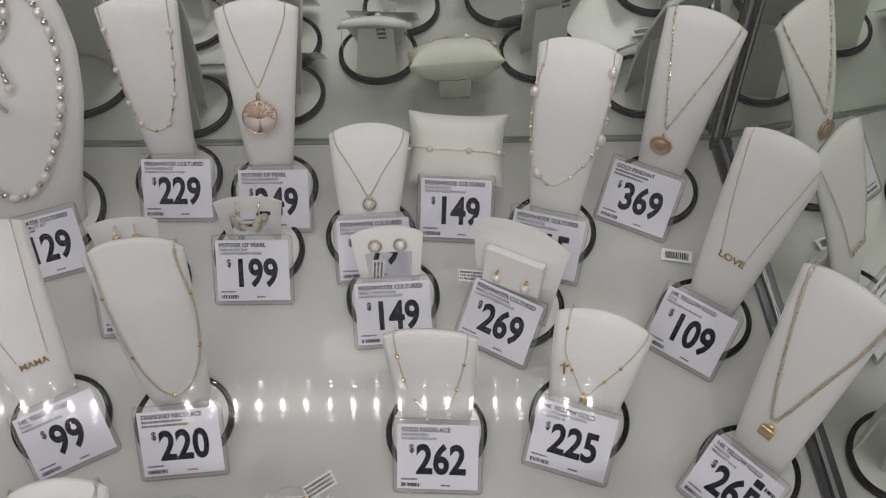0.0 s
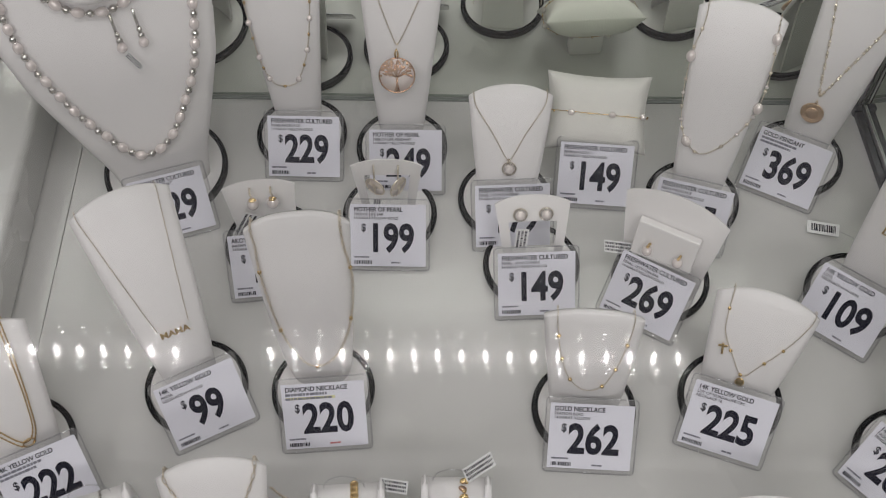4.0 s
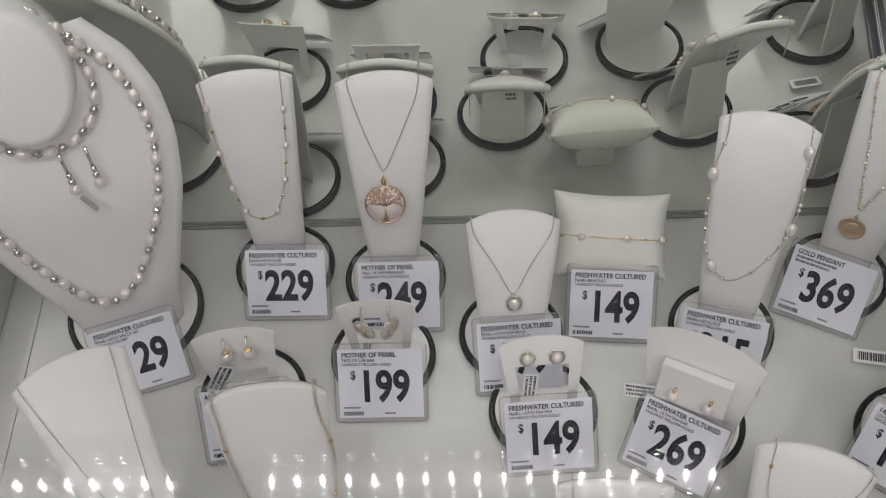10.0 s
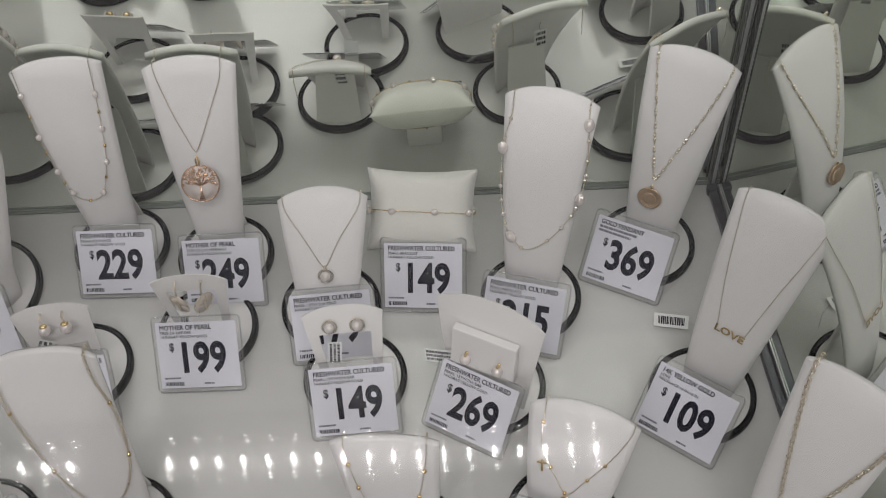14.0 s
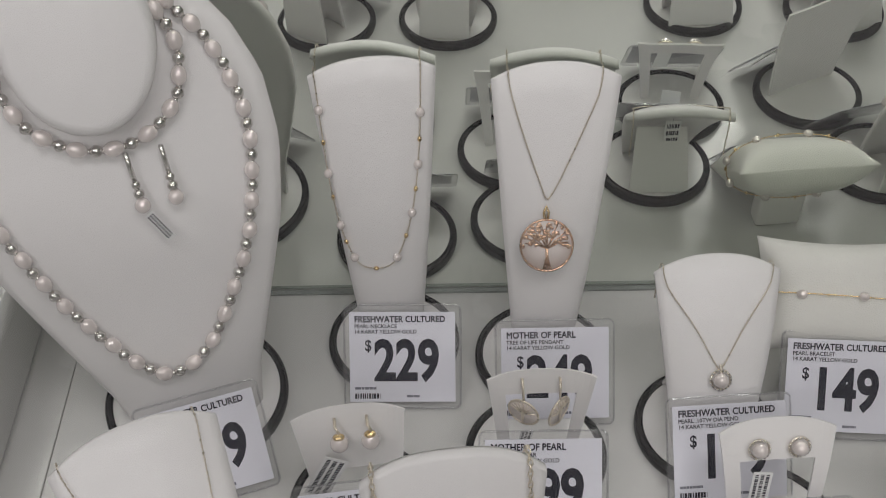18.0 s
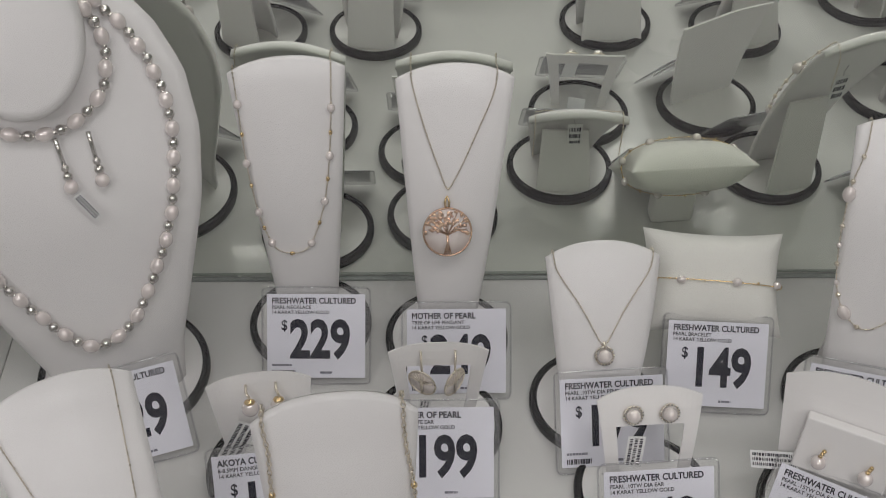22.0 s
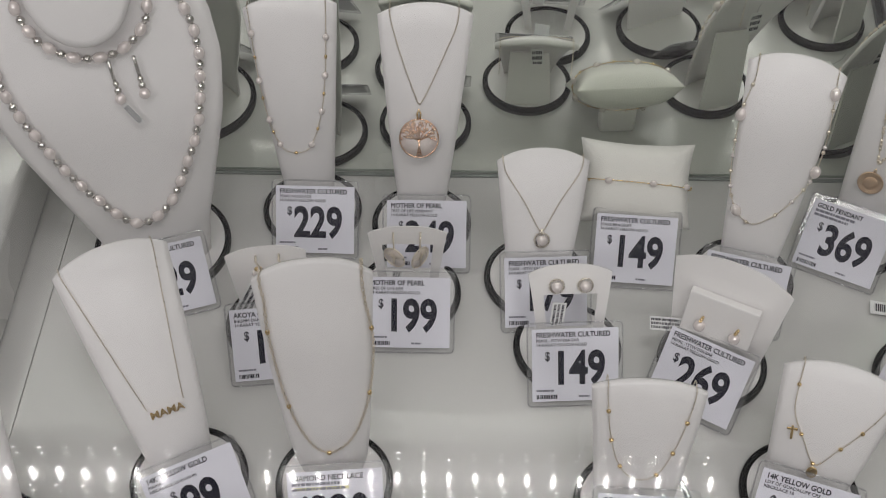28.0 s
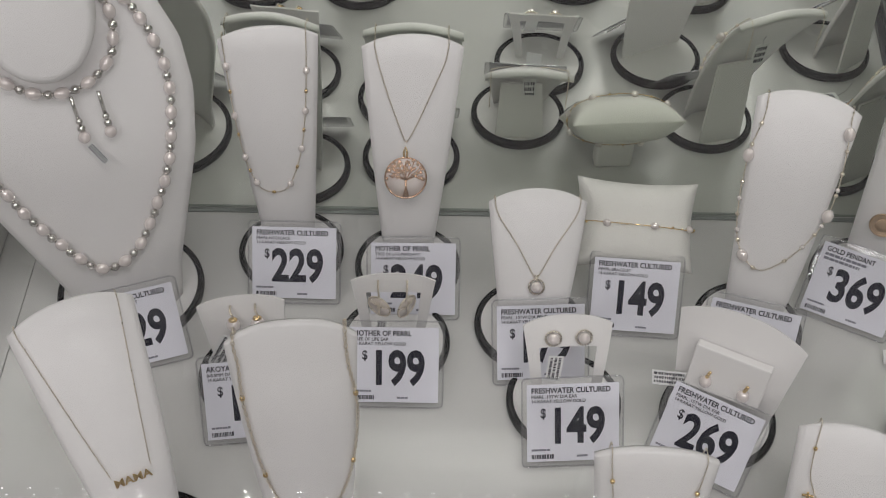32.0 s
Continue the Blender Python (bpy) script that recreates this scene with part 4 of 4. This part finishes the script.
def cushion(w, h, t, n=18):
    bm = bmesh.new()
    sides = []
    for s in (1, -1):
        sides.append([[bm.verts.new((u * w / 2 * (1 - 0.085 * (1 - v * v)), v * h / 2 * (1 - 0.10 * (1 - u * u)),
                                     s * t * max(0.0, (1 - u ** 4) * (1 - v ** 4)) ** 0.62 + 0.0003 * s))
                       for u in [-1 + 2 * i / n for i in range(n + 1)]] for v in [-1 + 2 * j / n for j in range(n + 1)]])
    for s in sides:
        for j in range(n):
            for i in range(n):
                bm.faces.new((s[j][i], s[j][i + 1], s[j + 1][i + 1], s[j + 1][i]))
    a, b = sides
    for i in range(n):
        bm.faces.new((a[0][i], a[0][i + 1], b[0][i + 1], b[0][i]))
        bm.faces.new((a[n][i], a[n][i + 1], b[n][i + 1], b[n][i]))
        bm.faces.new((a[i][0], a[i + 1][0], b[i + 1][0], b[i][0]))
        bm.faces.new((a[i][n], a[i + 1][n], b[i + 1][n], b[i][n]))
    return bm


CM = at_yaw(-0.0040, 0.6140, -4.5) @ pose(0, 0, 0.0440, 38, 0, 0)
cu = thing("bracelet_cushion", CM, "cream cloth cushion with pinched corners on white block", "cushion")
part("cushion", cushion(0.0745, 0.0560, 0.0145), CUSHION, cu, "cream cloth cushion")
part("support_block", box(0.026, 0.012, 0.032, 0.002), LEATHER, cu, "white leatherette block", pose(0, 0, 0, -38, 0, 0) @ pose(0, -0.004, -0.0440))
# dark bar standing for the small print on the cushion's back
part("back_print", box(0.013, 0.0012, 0.0004, 0.0, (0, -0.002, -0.0152)), INK, cu, "small dark print on the cushion's back", smooth=False)
band = [Vector((0.0362 * math.sin(a), -0.001 - 0.001 * math.sin(a), 0.0172 * math.copysign(abs(math.cos(a)) ** 0.8, math.cos(a)))) for a in [2 * math.pi * k / 60 for k in range(60)]]
br = thing("bracelet", CM, "fine gold bracelet with small pearls round cushion", "bracelet")
part("chain", links(band + band[:1], 0.0015, 0.0006, 0.0004), GOLD, br, smooth=False)
for k in range(8):
    a = radians(-78 + 47 * k)
    part("pearl", ball(0.0022, 0.0022, 0.0026, PEARL), PEARL, br, "", along(Vector((math.cos(a), 0, -math.sin(a))), Vector((0.0362 * math.sin(a), -0.001, 0.0174 * math.copysign(abs(math.cos(a)) ** 0.8, math.cos(a))))))
    a += 0.35
    part("gold_bead", ball(0.0008, 0.0008, 0.0012, GOLD, 8, 6), GOLD, br, "", pose(0.0362 * math.sin(a), -0.001, 0.0174 * math.copysign(abs(math.cos(a)) ** 0.8, math.cos(a))))

# ---- large bust with pearl set ----


class Bust(Panel):
    W = ((0.0, 0.060), (0.12, 0.070), (0.30, 0.098), (0.48, 0.126), (0.64, 0.141), (0.78, 0.141), (0.90, 0.124), (1.0, 0.090))

    def at(self, u, v, lift=0.0):
        v1 = max(0.0, min(v, 1.0))
        for (a, wa), (b, wb) in zip(self.W, self.W[1:]):
            if a <= v1 <= b:
                w = wa + (wb - wa) * (v1 - a) / (b - a)
                break
        p, t = self.spine(v1)
        n = Vector((0, -t.z, t.y))
        return p + t * (max(0.0, v - 1) * 0.22) + n * (0.012 * (1 - u * u) + lift) + Vector((u * w / 2 - 0.012 * v1, 0, 0)), n


PB = Bust(0.12, 0.06, 0.052, 0.210, foot=-0.016)
MB = at_yaw(-0.3175, 0.5900, 18.6)
bust = thing("necklace_bust", MB, "large white leatherette bust with oval neck", "display bust", "display stands of the case")
base_disc(bust, 0.0450)
part("torso_plate", PB.mesh(24, 26, 0.005), LEATHER, bust, "white leatherette torso plate")
NECK = face_pose(PB, 0.04, 0.925, 0.0)
bm = lathe([(0, 0.016), (0.0255, 0.016), (0.0285, 0.0145), (0.0300, 0.010), (0.0310, -0.004), (0.031, -0.020), (0, -0.020)], 48)
for v in bm.verts:
    v.co.y *= 1.30
part("neck", bm, LEATHER, bust, "oval cut neck", NECK)


def pearl_string(nk, pts, count, long=1.25, start=0):
    pts = even(pts, count * 2 + 1)
    pm, sm, tm = ball(0.0034, 0.0034, 0.0034 * long, PEARL), ball(0.0027, 0.0027, 0.0027, SILVER, 12, 8), ball(0.0012, 0.0012, 0.0008, SILVER, 8, 5)
    for i in range(1, count * 2):
        d = pts[i + 1] - pts[i - 1]
        jit = Vector((math.sin(i * 7.1), math.cos(i * 3.3), 0)) * 0.0004
        if i % 2:
            part("pearl", pm, PEARL, nk, "", along(d + jit * 3, pts[i] + jit))
        else:
            part("silver_bead", sm, SILVER, nk, "", along(d, pts[i]))
            for s in (-1, 1):
                part("spacer", tm, SILVER, nk, "", along(d, pts[i] + d.normalized() * 0.0029 * s))
    part("thread", tube(pts, 0.0004, 5), SILVER, nk)


nk = thing("pearl_necklace", MB, "long necklace of oval pearls and silver beads", "necklace", "necklaces on stands")
way = spline([PB.at(p, q, 0.003)[0] for p, q in ((-0.66, 1.03), (-0.74, 0.96), (-0.80, 0.86), (-0.80, 0.74), (-0.77, 0.60), (-0.70, 0.46), (-0.58, 0.33), (-0.36, 0.235), (-0.10, 0.205), (0.26, 0.235), (0.54, 0.32), (0.72, 0.45), (0.80, 0.60), (0.82, 0.74), (0.80, 0.86), (0.74, 0.95), (0.62, 1.03))], 200)
pearl_string(nk, way, int(length_of(way) / 0.0138))
br = thing("pearl_bracelet", MB, "pearl and silver bead bracelet round bust neck", "bracelet")
ring = [PB.at(0.04 + 0.0365 * math.sin(a) / 0.063, 0.925 - 0.0470 * math.cos(a) / 0.22, 0.0036)[0] for a in [radians(-138 + 276 * k / 120) for k in range(121)]]
pearl_string(br, ring, int(length_of(ring) / 0.0138), 1.3)
ear = thing("earrings", MB, "pair of silver leverback earrings with pearls", "earrings", "earrings on cards")
for x0, tilt in ((0.006, 12), (0.020, 8)):
    a = PB.at(x0 / 0.068, 0.70, 0.0045)[0]
    d = PB.spine(0.55)[1] * -1
    s = Vector((math.sin(radians(tilt)) * 0.4, 0, 0))
    part("leverback", tube([a, a + d * 0.007 + s * 0.004, a + d * 0.013 + s * 0.009], 0.0011), SILVER, ear, "polished silver leverback")
    for k, (r, mt, nm) in enumerate(((0.0020, SILVER, "silver_bead"), (0.0024, SILVER, "silver_bead"), (0.0034, PEARL, "pearl"))):
        part(nm, ball(r, r, r, mt), mt, ear, "", Matrix.Translation(a + d * (0.0145 + 0.0042 * k + 0.0012 * (k == 2)) + s * (0.011 + 0.003 * k)))
swing_tag(MB @ face_pose(PB, 0.16, 0.545, 0.005) @ pose(0, 0, 0, 0, 0, -62), 0.015, 0.0042, "narrow grey string tag hanging from earring")

# ---- front row, only the tops show ----
PF = Panel(0.062, 0.042, 0.024, 0.078, crown=0.008)
MF = at_yaw(-0.2355, 0.3020, 8.0)
stand(-0.2355, 0.3020, 8.0, PF, "short white stand with paperclip chain in the front row")
way = strand(PF, ((-0.84, 0.975), (-0.70, 0.86), (-0.3, 0.62), (0.08, 0.45), (0.3, 0.58), (0.66, 0.84), (0.80, 0.975)))
nk = nk_front = necklace(MF, way, PALEGOLD, "gold paperclip chain necklace with round medal", 0.0040, oval=(0.0027, 0.0010, 0.00034))
part("medal", ball(0.0075, 0.0075, 0.0010, GOLD), GOLD, nk, "round gold medal", face_pose(PF, 0.08, 0.33, 0.002))


def ramp(x, y, yaw, w, label):
    rp = thing("bracelet_ramp", at_yaw(x, y, yaw), label, "display stand", "display stands of the case")
    prof = [(0.036 - 0.075 * k / 12, 0.052 - 0.050 * (k / 12) ** 2.2) for k in range(13)]
    bm = bmesh.new()
    cols = []
    for s in (-1, 1):
        cols.append([bm.verts.new((s * w / 2, py, pz)) for py, pz in prof] + [bm.verts.new((s * w / 2, 0.036, 0.0))])
    a, b = cols
    for k in range(len(a) - 1):
        bm.faces.new((a[k], b[k], b[k + 1], a[k + 1]))
    bm.faces.new((a[-1], b[-1], b[0], a[0]))
    bm.faces.new(a)
    bm.faces.new(b[::-1])
    bmesh.ops.bevel(bm, geom=[e for e in bm.edges if len(e.link_faces) == 2 and e.calc_face_angle() > 1.0], offset=0.0015, segments=2, affect="EDGES")
    part("ramp", bm, LEATHER, rp, "white curved leatherette ramp")
    for side in (-1, 1):
        bm = bmesh.new()
        rim = [(py + 0.0005, pz + 0.0030) for py, pz in prof] + [(prof[-1][0], 0.0), (0.0385, 0.0)]
        rim[0] = (0.0385, rim[0][1] - 0.0060)
        rim.insert(1, (0.0365, prof[0][1] + 0.0012))
        rim.insert(2, (0.0310, prof[0][1] + 0.0034))
        near = [bm.verts.new((side * (w / 2 - 0.0006), py, pz)) for py, pz in rim]
        far = [bm.verts.new((side * (w / 2 + 0.0034), py, pz)) for py, pz in rim]
        for k in range(len(rim)):
            j = (k + 1) % len(rim)
            bm.faces.new((near[k], near[j], far[j], far[k]))
        caps = [bm.faces.new(near), bm.faces.new(far[::-1])]
        bmesh.ops.bevel(bm, geom=[e for f in caps for e in f.edges], offset=0.0012, segments=2, affect="EDGES")
        part("side_cheek", bm, LEATHER, rp, "rounded white side cheek")
    part("clear_loop", tube([(0.012 * math.cos(radians(t)) - 0.002, 0.034, 0.050 + 0.020 * math.sin(radians(t))) for t in range(0, 181, 12)], 0.0005, 5), EDGE, rp, "clear plastic loop")
    return rp, [Vector((0.004, py - 0.0006, pz + 0.0022)) for py, pz in prof]


rp, way = ramp(-0.1620, 0.2960, 4.0, 0.036, "white bracelet ramp with a gold rope bracelet")
bl = thing("bracelet", at_yaw(-0.1620, 0.2960, 4.0), "thick gold rope bracelet over the ramp", "bracelet")
part("chain", rings(spline(way, 60), 0.00155, 0.0019, 0.0020, 0.00075, 50.0), GOLD, bl)
rp, way = ramp(-0.1010, 0.3010, 0.0, 0.034, "white bracelet ramp with a gold heart bracelet")
bl = thing("bracelet", at_yaw(-0.1010, 0.3010, 0.0), "gold heart link bracelet over the ramp", "bracelet")
way = spline(way, 21)
for i in range(20):
    d = way[i + 1] - way[i]
    m = along(d, (way[i] + way[i + 1]) / 2)
    heart = part("heart_link", ball(0.0027, 0.0012, 0.0017, ROSE if i % 4 == 1 else GOLD, 10, 7), GOLD, bl, "", m @ pose(0.0003 * (-1) ** i, 0, 0, 0, 18 * (-1) ** i, 0))
    part("lobe", ball(0.0014, 0.0013, 0.0013, GOLD, 8, 6), GOLD, heart, "", pose(0.0013, 0.0002, 0.0012))
swing_tag(at_yaw(-0.1010, 0.3010, 0.0) @ pose(0.013, 0.040, 0.058, 50, 0, 35), 0.020, 0.010, "white printed string tag on the ramp")

tag_m = pose(-0.1385, 0.3375, 0.034, 32, 0, -8)
swing_tag(tag_m, 0.017, 0.008, "small printed string tag behind the ramp")
rp, way = ramp(-0.3010, 0.2900, 18.0, 0.034, "white bracelet ramp with a silver band")
bl = thing("bracelet", at_yaw(-0.3010, 0.2900, 18.0), "narrow silver pave band over the ramp", "bracelet")
part("chain", links(spline(way, 60), 0.0012, 0.0016, 0.0012), SILVER, bl, smooth=False)
tail = [MF.inverted() @ Vector(p) for p in ((-0.2080, 0.3270, 0.058), (-0.2060, 0.3320, 0.030), (-0.1985, 0.3355, 0.0012), (-0.2060, 0.3345, 0.0012), (-0.2150, 0.3340, 0.0012))]
part("chain", rings(spline(tail, 50), 0.0040, 0.0027, 0.0010, 0.00034), PALEGOLD, nk_front, "loose end of the chain")

EF = EarCard(0.0780, 0.054, 0.022, 0.060, foot=-0.008, crown=0.006, bulge=0.001, power=1)
st = earring_stand(0.0880, 0.2930, -11.0, EF, "large white fan card in the front row", None)
part("raised_block", box(0.046, 0.032, 0.012, 0.001), CARD, st, "raised rectangular block", face_pose(EF, 0, 0.44, 0.0005), smooth=False)

# ---- side section with the raised platform ----
P222 = Panel(0.074, 0.046, 0.030, 0.090, crown=0.007)
M222 = at_yaw(-0.3780, 0.3720, 27.0)
stand(-0.3780, 0.3720, 27.0, P222, "short white stand with a double gold chain")
way = strand(P222, ((-0.86, 0.96), (-0.72, 0.80), (-0.35, 0.46), (0.15, 0.20), (0.50, 0.26), (0.62, 0.52), (0.66, 0.80), (0.66, 0.97)))
nk = necklace(M222, way, GOLD, "double gold chain necklace with leaf link", 0.0015, 0.0008, 0.0005)
way = strand(P222, ((-0.82, 0.96), (-0.66, 0.80), (-0.30, 0.50), (0.15, 0.245), (0.46, 0.29), (0.57, 0.52), (0.60, 0.80), (0.61, 0.97)))
part("chain", links(way, 0.0015, 0.0008, 0.0005), GOLD, nk, smooth=False)
part("leaf_link", tube([P222.at(0.30 + 0.14 * math.cos(a), 0.225 + 0.03 * math.sin(a), 0.002)[0] for a in [2 * math.pi * k / 16 for k in range(16)]], 0.0006, 5, None, True), GOLD, nk, "open gold leaf")
price_tag(-0.3450, 0.3290, 27.0, "222", (G14, "|", "|"), "$222 price tag, double gold chain")

PG = Panel(0.060, 0.036, 0.040, 0.150)
MG = at_yaw(-0.4920, 0.5800, -3.0, 0.046)
stand(-0.4920, 0.5800, -3.0, PG, "tall white stand on the raised platform", base=0.046)
way = strand(PG, ((-0.80, 0.985), (-0.74, 0.80), (-0.5, 0.42), (-0.1, 0.24), (0.15, 0.235), (0.45, 0.36), (0.68, 0.62), (0.74, 0.85), (0.78, 0.985)))
nk = necklace(MG, way, GOLD, "gold necklace with graduated gold beads", 0.0012, 0.0003, 0.0002)
stations(nk, way, (0.36, 0.42, 0.48, 0.54, 0.60, 0.65), 0.0027, GOLD, "gold_bead", 1.0)
stations(nk, way, (0.24, 0.28, 0.32, 0.69, 0.73, 0.77), 0.0013, GOLD, "gold_bead", 1.0)
price_tag(-0.4870, 0.5380, -4.0, "215", (G14, "GRADUATED BEAD", "NECKLACE 17 IN-18 IN"), "$215 price tag, graduated bead necklace", base=0.050)
swing_tag(pose(-0.455, 0.636, 0.0475, 0, 0, 20), 0.015, 0.006, "small grey tag lying on the platform")

CM = at_yaw(-0.4700, 0.4050, 20.0) @ pose(0, 0, 0.0380, 40, 0, 0)
cu = thing("bracelet_cushion", CM, "white cushion with a gold bangle before the platform", "cushion")
part("cushion", cushion(0.0700, 0.0560, 0.0145), CUSHION, cu, "white cloth cushion")
part("support_block", box(0.046, 0.032, 0.026, 0.002), LEATHER, cu, "white block", pose(0, 0, 0, -40, 0, 0) @ pose(0, 0.004, -0.0380))
bl = thing("bangle", CM, "twisted gold bangle round the cushion", "bracelet")
band = [Vector((0.0358 * math.sin(a), -0.003, 0.0158 * math.cos(a))) for a in [2 * math.pi * k / 60 for k in range(60)]]
part("band", links(band + band[:1], 0.0014, 0.0016, 0.0012), GOLD, bl, smooth=False)

# loose barcode tag on the deck
bt = thing("barcode_tag", pose(0.1575, 0.5440, 0.0035, 8, 0, -10), "small white barcode tag on the deck", "string tag", "string tags")
card = part("paper", box(0.0225, 0.0095, 0.0004, 0.0), TAGWHITE, bt, smooth=False)
part("barcode", bars(-0.0085, -0.0028, 0.0175, 0.0056, random.Random(3), bold=True), INK, card, "", pose(0, 0, 0.0005), smooth=False)
part("thread", tube([(0.011, 0, 0.0002), (0.020, -0.004, 0.001), (0.028, -0.012, 0.0012)], 0.0003, 5), EDGE, bt)

# clasp tags hanging behind the stands, seen in the mirror
for m, panel, x0, z0, turn in ((M229, P229, 0.010, 0.098, 4), (M249, P249, -0.008, 0.100, -6), (M215, P215, 0.006, 0.090, 5), (M369, P369, -0.004, 0.095, -4), (M179, P179, 0.005, 0.040, 3), (MB, PB, -0.030, 0.120, 7)):
    y0 = next(panel.spine(k / 50)[0].y for k in range(51) if panel.spine(k / 50)[0].z >= z0 or k == 50)
    tg = swing_tag(m @ pose(x0, y0 + 0.008, z0, 101, turn, 180), 0.009, 0.022, "white barcode string tag hanging behind a stand")
    part("thread", tube([(0, 0.011, 0.0002), (0.001, 0.015, 0.0004), (0.0, 0.020, 0.0008)], 0.0003, 5), EDGE, tg)
